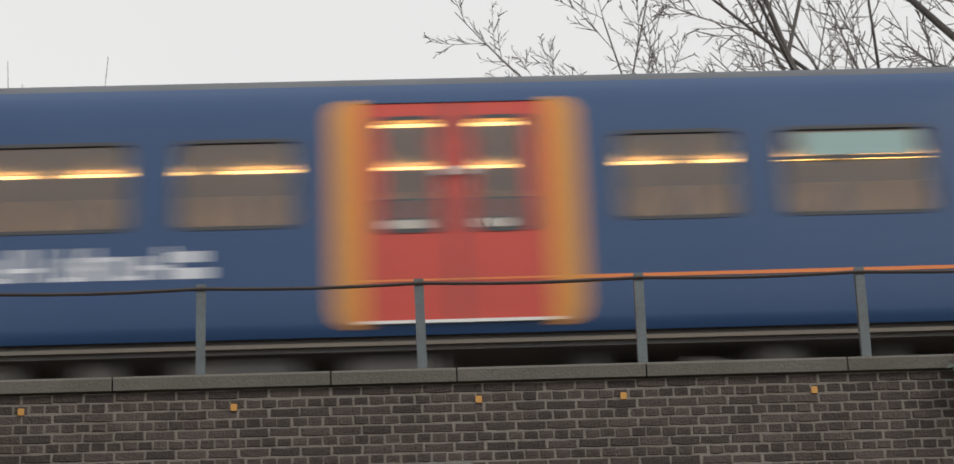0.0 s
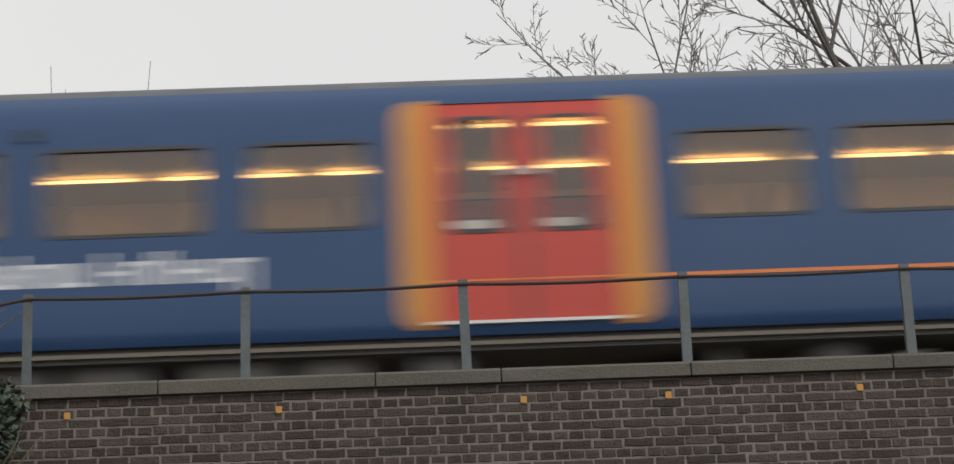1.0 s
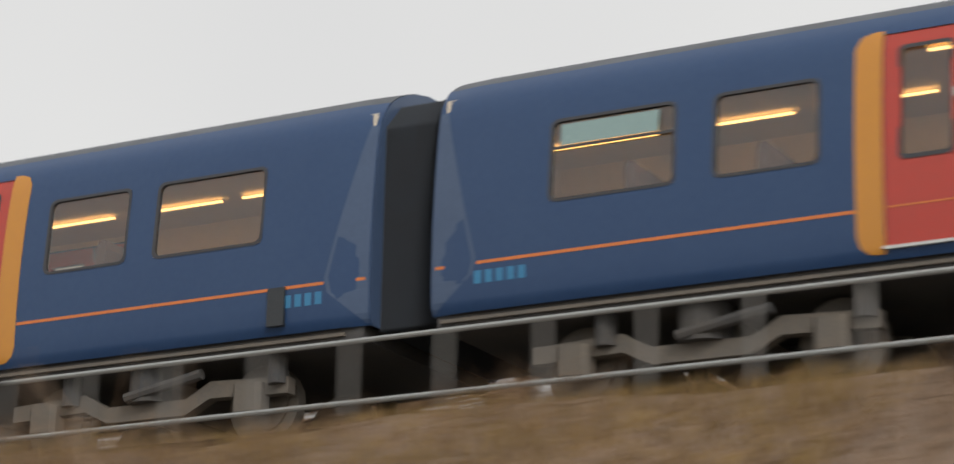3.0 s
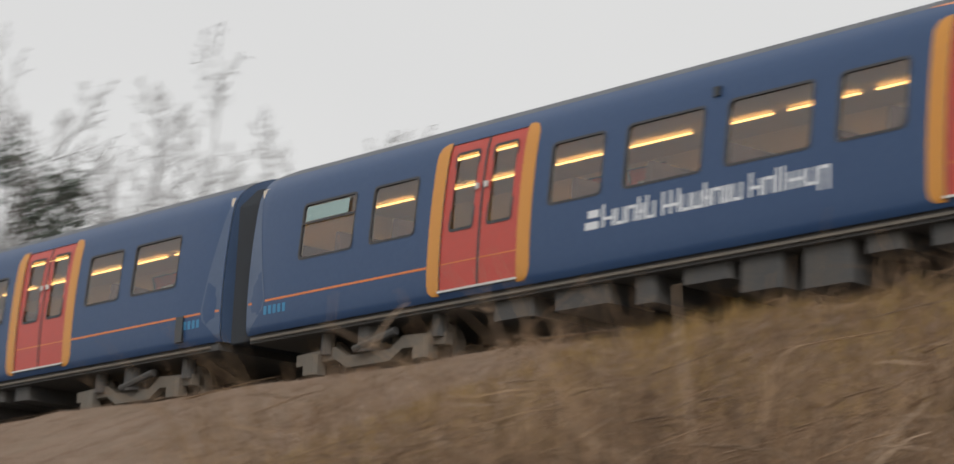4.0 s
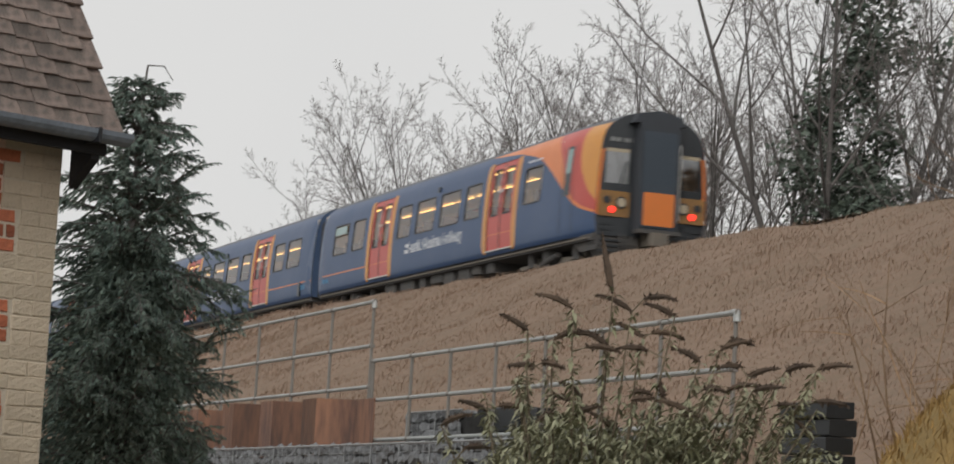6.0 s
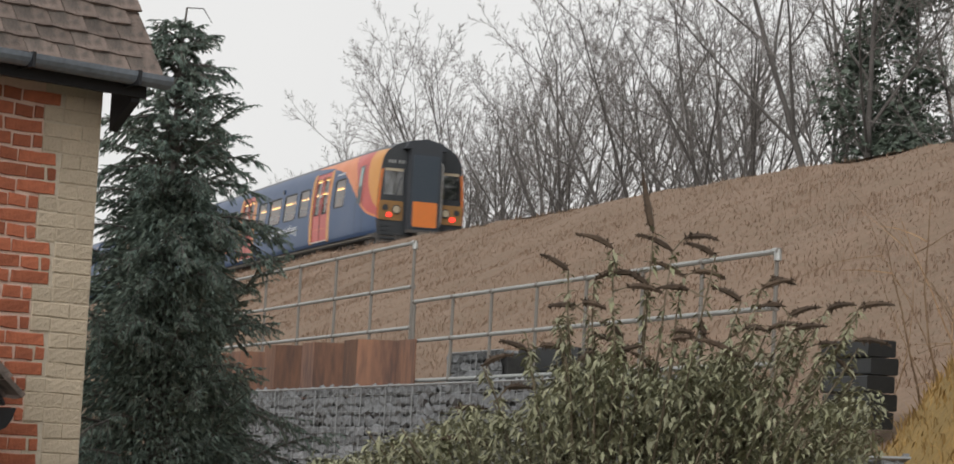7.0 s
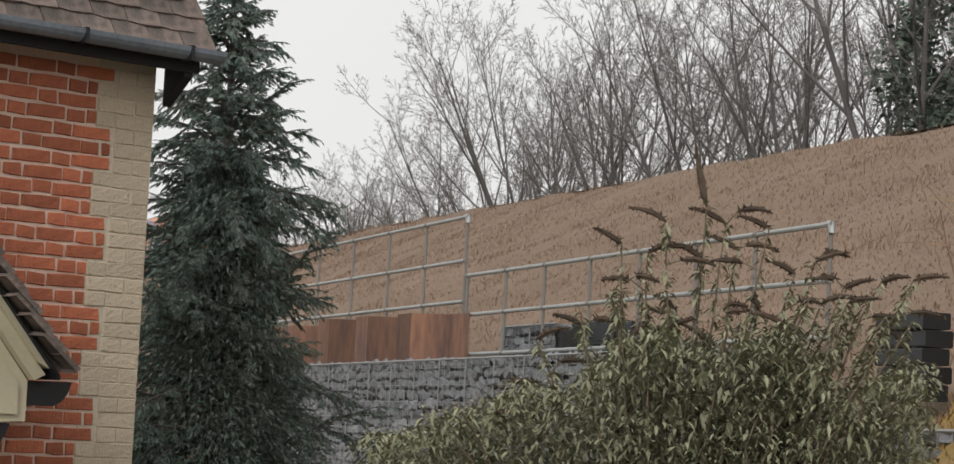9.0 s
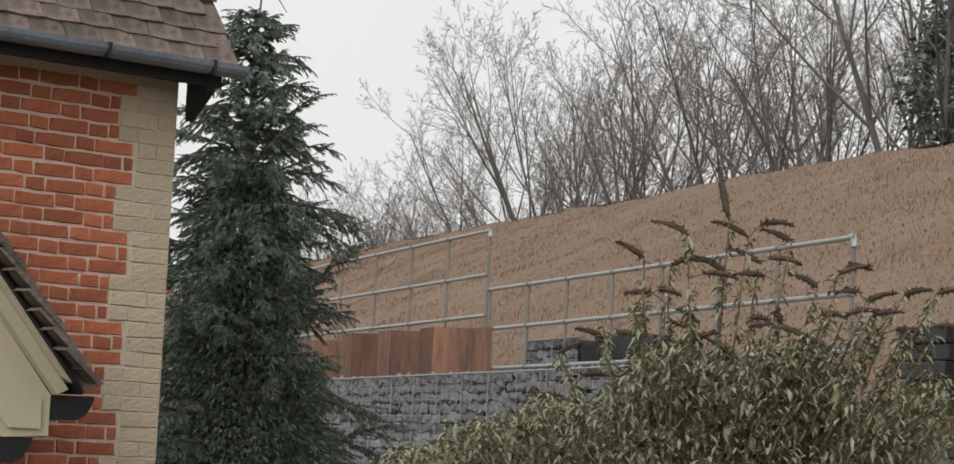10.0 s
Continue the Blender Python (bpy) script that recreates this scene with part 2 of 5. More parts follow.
# ---- mesh helpers ----
class Geo:
    """A growing list of vertices and faces."""

    def __init__(self):
        self.v, self.f = [], []

    def add(self, verts, faces):
        k = len(self.v)
        self.v += [tuple(p) for p in verts]
        self.f += [tuple(i + k for i in f) for f in faces]
        return self

    def box(self, x0, x1, y0, y1, z0, z1, m=None, cut=0.0):
        """A box, with its edges along z cut off by cut."""
        if cut:
            out = [(x0 + cut, y0), (x1 - cut, y0), (x1, y0 + cut), (x1, y1 - cut), (x1 - cut, y1), (x0 + cut, y1), (x0, y1 - cut), (x0, y0 + cut)]
        else:
            out = [(x0, y0), (x1, y0), (x1, y1), (x0, y1)]
        n = len(out)
        v = [Vector((x, y, z)) for z in (z0, z1) for x, y in out]
        if m:
            v = [m @ p for p in v]
        self.add(v, [tuple(range(n))[::-1], tuple(range(n, 2 * n))] + [(i, (i + 1) % n, n + (i + 1) % n, n + i) for i in range(n)])
        return self

    def prism(self, outline, axis, a, b, m=None):
        """An outline of 2D points pushed along an axis from a to b."""
        def place(p, q, d):
            return {"x": (d, p, q), "y": (p, d, q), "z": (p, q, d)}[axis]
        n = len(outline)
        v = [Vector(place(p, q, d)) for d in (a, b) for p, q in outline]
        if m:
            v = [m @ p for p in v]
        self.add(v, [tuple(range(n))[::-1], tuple(range(n, 2 * n))] + [(i, (i + 1) % n, n + (i + 1) % n, n + i) for i in range(n)])
        return self

    def tube(self, pts, radii, sides=6, caps=True):
        """A tube along points, with a radius at each."""
        pts = [Vector(p) for p in pts]
        if not hasattr(radii, "__len__"):
            radii = [radii] * len(pts)
        k = len(self.v)
        side = None
        for i, p in enumerate(pts):
            d = (pts[min(i + 1, len(pts) - 1)] - pts[max(i - 1, 0)]).normalized()
            if side is None:
                side = d.cross(Vector((0, 0, 1)) if abs(d.z) < 0.9 else Vector((1, 0, 0))).normalized()
            else:
                side = (side - d * side.dot(d)).normalized()
            up = d.cross(side)
            for j in range(sides):
                a = 2 * math.pi * j / sides
                self.v.append(tuple(p + (side * math.cos(a) + up * math.sin(a)) * radii[i]))
        for i in range(len(pts) - 1):
            for j in range(sides):
                a, b = k + i * sides + j, k + i * sides + (j + 1) % sides
                self.f.append((a, b, b + sides, a + sides))
        if caps:
            self.f.append(tuple(range(k, k + sides))[::-1])
            e = k + (len(pts) - 1) * sides
            self.f.append(tuple(range(e, e + sides)))
        return self

    def data(self, name, mat, smooth=False):
        me = bpy.data.meshes.new(name)
        me.from_pydata(self.v, [], self.f)
        me.materials.append(mat)
        if smooth:
            me.polygons.foreach_set("use_smooth", [True] * len(me.polygons))
        me.update()
        return me


def thing(name, label, category, group="", kind="", m=None):
    ob = new(name)
    if m is not None:
        ob.matrix_basis = m
    return tagged(ob, label, category, group, kind)


def part(name, geo, mat, parent, label="", smooth=False, kind=""):
    me = geo.data(name, mat, smooth) if isinstance(geo, Geo) else geo
    ob = new(name, me)
    ob.parent = parent
    return tagged(ob, label, kind=kind)


def solo(name, geo, mat, label, category, group="", kind="", smooth=False):
    me = geo.data(name, mat, smooth) if isinstance(geo, Geo) else geo
    return tagged(new(name, me), label, category, group, kind)


def rounded(x0, x1, z0, z1, r, n=4):
    """Outline of a rectangle with rounded corners."""
    out = []
    for cx, cz, a in ((x1 - r, z0 + r, -90), (x1 - r, z1 - r, 0), (x0 + r, z1 - r, 90), (x0 + r, z0 + r, 180)):
        for i in range(n + 1):
            t = radians(a + 90 * i / n)
            out.append((cx + r * math.cos(t), cz + r * math.sin(t)))
    return out


# ---- the ground, the railway bank and the track ----
RAIL = 7.0            # top of the rails
SIDE = 20.62          # near side of the train
MID = SIDE + 1.40     # middle of the near track
CREST = 18.4
WALL_END = -3.45      # where the brick parapet gives way to the bank


def crest_z(x):
    return min(max(6.42 + (-15 - x) * 0.0125, 6.35), 7.05)


def bank_z(x, y):
    """Height of the near slope of the bank."""
    z = crest_z(x) - 0.475 * (CREST - y)
    z += 0.10 * noise.noise((x * 0.35, y * 0.35, 0)) + 0.05 * noise.noise((x * 1.3, y * 1.3, 5))
    if y < 9.6 and x < -19.2:
        z = min(z, 0.7)
    return max(z, -0.05)


def steps(*spans):
    out = []
    for a, b, d in spans:
        n = max(int(round((b - a) / d)), 1)
        out += [a + (b - a) * i / n for i in range(n)]
    return out + [spans[-1][1]]


def sheet(xs, ys, height):
    g = Geo()
    g.v = [(x, y, height(x, y)) for y in ys for x in xs]
    n = len(xs)
    g.f = [(j * n + i, j * n + i + 1, (j + 1) * n + i + 1, (j + 1) * n + i) for j in range(len(ys) - 1) for i in range(n - 1)]
    return g


g = sheet(steps((-2500, -100, 400), (-100, 60, 8), (60, 2500, 400)), steps((-2500, -60, 400), (-60, 60, 8), (60, 2500, 400)), lambda x, y: -0.06)
solo("ground", g, GROUND, "flat dull winter ground around the railway bank", "ground", kind="structure")

xs = steps((-420, -80, 8), (-80, -40, 1.0), (-40, WALL_END, 0.5))
ys = steps((5.0, 9.5, 0.5), (9.5, 9.62, 0.06), (9.62, CREST, 0.45))
solo("bank_slope", sheet(xs, ys, bank_z), GRASS_SOIL, "railway bank covered in tan dead winter grass", "embankment", kind="structure", smooth=True)


def bed_z(x, y):
    if x > WALL_END + 0.1:
        c = 6.72
    else:
        c = crest_z(x)
    if y < 19.7:
        return c + (y - CREST) / 1.3 * 0.06
    if y < 20.5:
        return c + 0.06 + (y - 19.7) / 0.8 * (6.80 - c - 0.06)
    if y < 27.6:
        return 6.80
    return 6.80 - (y - 27.6) * 0.45 if y < 36 else 3.0


xs = steps((-420, -80, 8), (-80, 40, 1.0), (40, 420, 10))
ys = [18.4, 18.9, 19.3, 19.7, 20.1, 20.5, 21.5, 23.5, 25.5, 27.6, 30, 33, 36, 40]
solo("track_bed", sheet(xs, ys, lambda x, y: bed_z(x, y) + 0.04 * noise.noise((x * 2, y * 2, 1))), BALLAST,
     "stone ballast bed on top of the bank", "track bed", kind="structure", smooth=True)


def track(mid, name_label):
    t = thing("railway_track", name_label, "track", kind="structure")
    for s in (-0.755, 0.755):
        p = [(s - 0.07, RAIL - 0.155), (s + 0.07, RAIL - 0.155), (s + 0.07, RAIL - 0.14), (s + 0.012, RAIL - 0.12), (s + 0.012, RAIL - 0.04),
             (s + 0.035, RAIL - 0.03), (s + 0.035, RAIL), (s - 0.035, RAIL), (s - 0.035, RAIL - 0.03), (s - 0.012, RAIL - 0.04), (s - 0.012, RAIL - 0.12), (s - 0.07, RAIL - 0.14)]
        part("rail", Geo().prism([(mid + a, b) for a, b in p], "x", -400, 400), RAIL_STEEL, t)
    me = Geo().box(-0.13, 0.13, mid - 1.25, mid + 1.25, RAIL - 0.30, RAIL - 0.155, cut=0.02).data("sleeper", SLEEPER)
    for i in range(150):
        ob = part("sleeper", me, None, t)
        ob.location.x = 12 - i * 0.68
    return t


track(MID, "steel rails on concrete sleepers, near line")
track(MID + 3.4, "steel rails on concrete sleepers, far line")


# ---- the train: four blue suburban cars ----
SECTION = [(0.98, 1.345), (1.04, 1.375), (1.10, 1.388), (1.30, 1.398), (1.50, 1.402), (1.70, 1.401), (1.92, 1.396), (1.98, 1.394), (2.25, 1.380), (2.50, 1.362), (2.80, 1.332),
           (2.99, 1.305), (3.06, 1.29), (3.16, 1.262), (3.24, 1.225), (3.32, 1.17), (3.40, 1.10), (3.50, 0.96), (3.58, 0.81), (3.65, 0.62), (3.71, 0.36), (3.735, 0.0)]
CAR = 20.4
FRONT = 20.18


def half_width(z):
    for (a, p), (b, q) in zip(SECTION, SECTION[1:]):
        if a <= z <= b:
            return p + (q - p) * (z - a) / (b - a)
    return SECTION[0][1] if z < 1 else 0.0


def inward(x, cab):
    """How far the side is drawn in near the ends of a car."""
    d = 0.0
    if x < 0.72:
        d = 0.035 * (0.72 - x) / 0.37
    if cab and x > 18.3:
        d = 0.12 * ((x - 18.3) / (FRONT - 18.3)) ** 2
    if not cab and x > CAR - 0.72:
        d = 0.035 * (x - CAR + 0.72) / 0.37
    return d


def skin(x, z, side, cab, off=0.0):
    return (x, side * (max(half_width(z) - inward(x, cab), 0) + off), z)


def patch(g, x0, x1, z0, z1, side, cab, off, edge=None, nx=1):
    """Sheet on the car's side between two uprights; edge(z) may move its two ends."""
    zs = sorted({z0, z1, *[z for z, _ in SECTION if z0 < z < z1], *[z0 + (z1 - z0) * i / 12 for i in range(1, 12)]})
    rows = []
    for z in zs:
        a, b = edge(z) if edge else (x0, x1)
        rows.append([skin(a + (b - a) * i / nx, z, side, cab, off) for i in range(nx + 1)])
    n = nx + 1
    g.add([p for r in rows for p in r], [(j * n + i, j * n + i + 1, (j + 1) * n + i + 1, (j + 1) * n + i) for j in range(len(zs) - 1) for i in range(nx)])


WINDOW_Z = (1.98, 2.80)
DOOR_Z = (1.10, 3.16)
CAB_DOORS = (5.84, 14.72)
CAB_WINDOWS = [(1.66, 2.96), (3.38, 4.41), (7.24, 8.25), (8.68, 10.06), (10.48, 11.87), (12.29, 13.33), (16.15, 17.2)]
MID_DOORS = (5.84, 14.56)
MID_WINDOWS = [(1.66, 3.00), (3.38, 4.43), (7.20, 8.22), (8.62, 10.0), (10.4, 11.78), (12.18, 13.2), (15.97, 17.02), (17.40, 18.74)]
HALF_DOOR = 0.81
# widths of plain blocks standing for the painted words, and whether a block is tall
WORDS = [[(0.26, 1), (0.20, 0), (0.20, 0), (0.14, 1), (0.20, 1)], [(0.36, 1), (0.20, 0), (0.18, 0), (0.14, 1), (0.20, 0), (0.13, 0), (0.20, 0)],
         [(0.24, 1), (0.20, 0), (0.08, 1), (0.08, 1), (0.30, 0), (0.20, 0), (0.20, 2)]]


def window_unit(car, x0, x1, z0, z1, side, cab, hopper):
    w = Geo()
    # rubber frame, a ring with rounded inner corners
    outer, inner = rounded(x0 - 0.022, x1 + 0.022, z0 - 0.022, z1 + 0.022, 0.09), rounded(x0 + 0.012, x1 - 0.012, z0 + 0.012, z1 - 0.012, 0.075)
    n = len(outer)
    ring = [skin(x, z, side, cab, 0.006) for x, z in outer] + [skin(x, z, side, cab, 0.006) for x, z in inner] + [skin(x, z, side, cab, -0.04) for x, z in inner]
    w.add(ring, [(i, (i + 1) % n, n + (i + 1) % n, n + i) for i in range(n)] + [(n + i, n + (i + 1) % n, 2 * n + (i + 1) % n, 2 * n + i) for i in range(n)])
    win = part("window", w, RUBBER, car)
    p = Geo()
    patch(p, x0 - 0.01, x1 + 0.01, z0 - 0.01, z1 + 0.01, side, cab, -0.015)
    pane = part("pane", p, TINTED, win, "tinted glass lit warm from inside")
    pane.visible_shadow = False
    if hopper:
        h = Geo()
        patch(h, x0 + 0.10, x1 - 0.16, z1 - 0.27, z1 - 0.05, side, cab, 0.012)
        part("hopper", h, HOPPER, win, "pale green opening top light")
        b = Geo()
        patch(b, x0, x1, z1 - 0.31, z1 - 0.275, side, cab, 0.008)
        part("bar", b, RUBBER, win)


def doorway(car, mid, side, cab):
    # yellow surround with rounded corners on its outer side
    for s in (-1, 1):
        def edge(z, s=s):
            r, lo, hi = 0.17, 1.03, 3.20
            d = 0.0
            for e in (lo + r - z, z - (hi - r)):
                if e > 0:
                    d = r - math.sqrt(max(r * r - e * e, 0))
            a = mid + s * (HALF_DOOR + 0.004)
            b = mid + s * (HALF_DOOR + 0.27 - d)
            return (min(a, b), max(a, b))
        g = Geo()
        patch(g, 0, 1, 1.03, 3.20, side, cab, 0.005, edge)
        part("door_surround", g, YELLOW, car, "yellow door surround with rounded corners", smooth=True)
    for s in (-1, 1):
        a, b = (mid - HALF_DOOR, mid - 0.022) if s < 0 else (mid + 0.022, mid + HALF_DOOR)
        w0, w1 = (a + 0.17, b - 0.14) if s < 0 else (a + 0.14, b - 0.17)
        g = Geo()
        off = -0.012
        patch(g, a, w0, *DOOR_Z, side, cab, off)
        patch(g, w1, b, *DOOR_Z, side, cab, off)
        patch(g, w0, w1, DOOR_Z[0], 1.92, side, cab, off)
        patch(g, w0, w1, 2.99, DOOR_Z[1], side, cab, off)
        leaf = part("door_leaf", g, RED, car, "red sliding door leaf with a tall window", smooth=True)
        f = Geo()
        outer, inner = rounded(w0 - 0.03, w1 + 0.03, 1.89, 3.02, 0.07), rounded(w0 + 0.012, w1 - 0.012, 1.932, 2.978, 0.05)
        n = len(outer)
        f.add([skin(x, z, side, cab, -0.004) for x, z in outer] + [skin(x, z, side, cab, -0.004) for x, z in inner],
              [(i, (i + 1) % n, n + (i + 1) % n, n + i) for i in range(n)])
        part("window_rubber", f, RUBBER, leaf)
        p = Geo()
        patch(p, w0, w1, 1.92, 2.99, side, cab, -0.03)
        part("pane", p, TINTED, leaf).visible_shadow = False
        k = Geo()
        k.box(*sorted((mid + s * 0.06, mid + s * 0.13)), *sorted((side * 1.37, side * 1.398)), 2.42, 2.50)
        part("push_button", k, SILL, leaf, "pale push button plate")
    g = Geo()
    patch(g, mid - 0.022, mid + 0.022, *DOOR_Z, side, cab, -0.006)
    part("door_seal", g, RUBBER, car)
    g = Geo()
    g.box(mid - HALF_DOOR - 0.02, mid + HALF_DOOR + 0.02, *sorted((side * 1.36, side * 1.41)), 1.068, 1.096)
    part("door_sill", g, SILL, car, "bright metal door sill")
    g = Geo()
    patch(g, mid - HALF_DOOR, mid + HALF_DOOR, 1.452, 1.470, side, cab, -0.009)
    part("door_line", g, ORANGE, car)


def bogie(car, mid):
    g = Geo()
    for s in (-1, 1):
        out = [(mid - 1.75, 0.45), (mid - 1.75, 0.62), (mid - 0.8, 0.66), (mid - 0.5, 0.50), (mid + 0.5, 0.50), (mid + 0.8, 0.66), (mid + 1.75, 0.62), (mid + 1.75, 0.45),
               (mid + 0.8, 0.48), (mid + 0.5, 0.33), (mid - 0.5, 0.33), (mid - 0.8, 0.48)]
        g.prism(out, "y", s * 1.02 - 0.07, s * 1.02 + 0.07)
    g.box(mid - 0.25, mid + 0.25, -1.0, 1.0, 0.4, 0.75)
    b = part("bogie", g, BOGIE, car, "dusty steel bogie")
    for dx in (-1.3, 1.3):
        for s in (-1, 1):
            w = Geo().tube([(mid + dx, s * 0.69, 0.42), (mid + dx, s * 0.83, 0.42)], 0.42, 20)
            w.tube([(mid + dx, s * 0.83, 0.42), (mid + dx, s * 0.86, 0.42)], 0.30, 20)
            part("wheel", w, BOGIE, b)
            a = Geo().box(mid + dx - 0.17, mid + dx + 0.17, *sorted((s * 0.95, s * 1.20)), 0.28, 0.58, cut=0.05)
            part("axle_box", a, BOGIE, b)
            c = Geo().tube([(mid + dx + 0.32, s * 1.08, 0.55), (mid + dx + 0.32, s * 1.08, 0.9)], 0.11, 10)
            part("spring", c, UNDER, b)
    for s in (-1, 1):
        part("air_spring", Geo().tube([(mid, s * 0.95, 0.5), (mid, s * 0.95, 0.92)], 0.27, 14), UNDER, b)
        part("damper", Geo().tube([(mid - 0.2, s * 1.18, 0.55), (mid + 0.75, s * 1.18, 0.72)], 0.06, 8), UNDER, b)


def seat_mesh():
    g = Geo()
    g.prism([(-0.06, 1.5), (0.03, 1.5), (0.10, 2.20), (0.07, 2.30), (0.0, 2.30), (-0.03, 2.2)], "y", -0.46, 0.46)
    g.box(0.0, 0.48, -0.46, 0.46, 1.46, 1.60)
    g.box(0.05, 0.4, -0.3, 0.3, 1.15, 1.46)
    return g.data("seat", SEAT)


SEAT_MESH = seat_mesh()


def build_car(cab, flip):
    """One car; x runs from its inner end. flip turns it end for end."""
    car = thing("train_car", "blue suburban train car with red doors and lit windows", "train car", "cars of the train")
    end = FRONT if cab else CAR - 0.35
    doors, windows = (CAB_DOORS, CAB_WINDOWS) if cab else (MID_DOORS, MID_WINDOWS)
    zs = [z for z, _ in SECTION]
    cut = []
    for a, b in windows:
        cut.append((a, b, *WINDOW_Z))
    for d in doors:
        cut.append((d - HALF_DOOR, d + HALF_DOOR, *DOOR_Z))
    xs = {0.35, 0.50, 0.60, 0.72, end, *[c[0] for c in cut], *[c[1] for c in cut]}
    if cab:
        xs |= {18.3, 18.7, 19.0, 19.3, 19.6, 19.9}
    else:
        xs |= {CAR - 0.72, CAR - 0.6, CAR - 0.5}
    xs = sorted(xs)
    body, roof, lining = Geo(), Geo(), Geo()
    for side in (-1, 1):
        for i in range(len(xs) - 1):
            for j in range(len(zs) - 1):
                mx, mz = (xs[i] + xs[i + 1]) / 2, (zs[j] + zs[j + 1]) / 2
                if any(a < mx < b and c < mz < d for a, b, c, d in cut):
                    continue
                (roof if zs[j] >= 3.40 else body).add([skin(x, z, side, cab) for x, z in ((xs[i], zs[j]), (xs[i + 1], zs[j]), (xs[i + 1], zs[j + 1]), (xs[i], zs[j + 1]))], [(0, 1, 2, 3)])
                if 1.1 <= zs[j] < 3.24 and mx < (18.0 if cab else CAR):
                    lining.add([skin(x, z, side, cab, -0.06) for x, z in ((xs[i], zs[j]), (xs[i + 1], zs[j]), (xs[i + 1], zs[j + 1]), (xs[i], zs[j + 1]))], [(0, 1, 2, 3)])
    part("saloon_lining", weld(lining), LINING, car, "pale cream saloon wall lining", smooth=True)
    part("body_side", weld(body), BLUE, car, "glossy dark blue body side", smooth=True)
    part("roof", weld(roof), ROOF, car, "dull grey roof", smooth=True)
    # end walls
    for x in (0.36, end - 0.01) if not cab else (0.36,):
        g = Geo()
        out = [(-half_width(z) + 0.05, z) for z in zs[:-1]] + [(half_width(z) - 0.05, z) for z in zs[:-1]][::-1]
        g.prism(out, "x", x, x + 0.02)
        part("end_wall", g, PALE_BLUE, car, "dull blue end wall")
    # underframe with its boxes
    g = Geo().box(0.4, end - 0.1, -1.30, 1.30, 0.86, 1.0)
    part("underframe", g, UNDER, car)
    for s in (-1, 1):
        part("solebar_lip", Geo().box(0.45, end - 0.3, *sorted((s * 1.30, s * 1.335)), 0.90, 0.935), BOGIE, car, "pale worn lower edge")
    r = random.Random(5)
    x = 6.0
    while x < 13.6:
        w = r.uniform(0.35, 1.1)
        part("equipment_box", Geo().box(x, x + w, -1.22, 1.22, r.uniform(0.36, 0.68), 0.86, cut=0.04), UNDER, car, "dirty equipment box under the floor")
        x += w + r.uniform(0.10, 0.5)
    bogie(car, 3.1)
    bogie(car, 17.2)
    # saloon
    part("floor", Geo().box(0.4, end - (2.1 if cab else 0.06), -1.3, 1.3, 1.06, 1.14), SEAT, car)
    part("saloon_ceiling", Geo().box(0.4, end - (2.1 if cab else 0.06), -1.2, 1.2, 3.22, 3.25), LINING, car)
    part("partition", Geo().box(end - (2.15 if cab else 0.09), end - (2.1 if cab else 0.05), -1.25, 1.25, 1.14, 3.22), LINING, car)
    part("partition", Geo().box(0.42, 0.46, -1.25, 1.25, 1.14, 3.22), LINING, car)
    for y in ((0.66, -0.42) if flip else (-0.66, 0.42)):
        x = 0.75
        while x < end - (3.2 if cab else 1.2):
            part("ceiling_light", Geo().box(x, x + 1.22, y - 0.018, y + 0.018, 3.172, 3.19), TUBE_LIGHT, car, "warm glowing ceiling light strip")
            x += 1.5
    for x in (1.2, 2.5, 3.8, 7.6, 9.0, 10.4, 11.8, 13.0, 16.6):
        for y in (-0.83, 0.83):
            s = part("seat", SEAT_MESH, None, car)
            s.matrix_basis = pose(x, y, 0, 0, 0, 180 if (int(x * 10) % 2) else 0)
    # doors, windows and painted lines on both sides
    for side in (-1, 1):
        for d in doors:
            doorway(car, d, side, cab)
        for k, (a, b) in enumerate(windows):
            window_unit(car, a, b, *WINDOW_Z, side, cab, hopper=cab and k == 0)
        spans = [(0.40, doors[0] - HALF_DOOR - 0.28)] + ([] if cab else [(doors[1] + HALF_DOOR + 0.28, CAR - 0.40)])
        for a, b in spans:
            g = Geo()
            patch(g, a, b, 1.435, 1.468, side, cab, 0.004, nx=8)
            part("livery_line", g, ORANGE, car, "thin orange line")
        # fleet number and words stand as plain blocks
        for a in ((0.85,) if cab else (0.85, CAR - 1.45)):
            for k in range(5):
                g = Geo()
                patch(g, a + k * 0.12, a + k * 0.12 + 0.08, 1.24, 1.37, side, cab, 0.004)
                part("number_block", g, CYAN, car)
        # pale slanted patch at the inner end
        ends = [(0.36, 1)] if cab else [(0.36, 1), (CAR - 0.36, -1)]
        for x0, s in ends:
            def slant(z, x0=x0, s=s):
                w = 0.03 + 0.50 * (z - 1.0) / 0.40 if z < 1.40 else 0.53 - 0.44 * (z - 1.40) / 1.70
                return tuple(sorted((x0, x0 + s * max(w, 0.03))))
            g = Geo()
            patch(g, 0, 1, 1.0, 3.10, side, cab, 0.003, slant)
            part("end_patch", g, PALE_BLUE, car, "paler slanted patch at the end of the side")
        # white words
        run = sum(w for word in WORDS for w, _ in word) + 0.026 * 19 + 2 * 0.10 + 0.42
        across = side if not flip else -side   # words read left to right on either side
        x = 8.0 if across < 0 else 12.28
        s = 1 if across < 0 else -1
        k = 4.28 / run
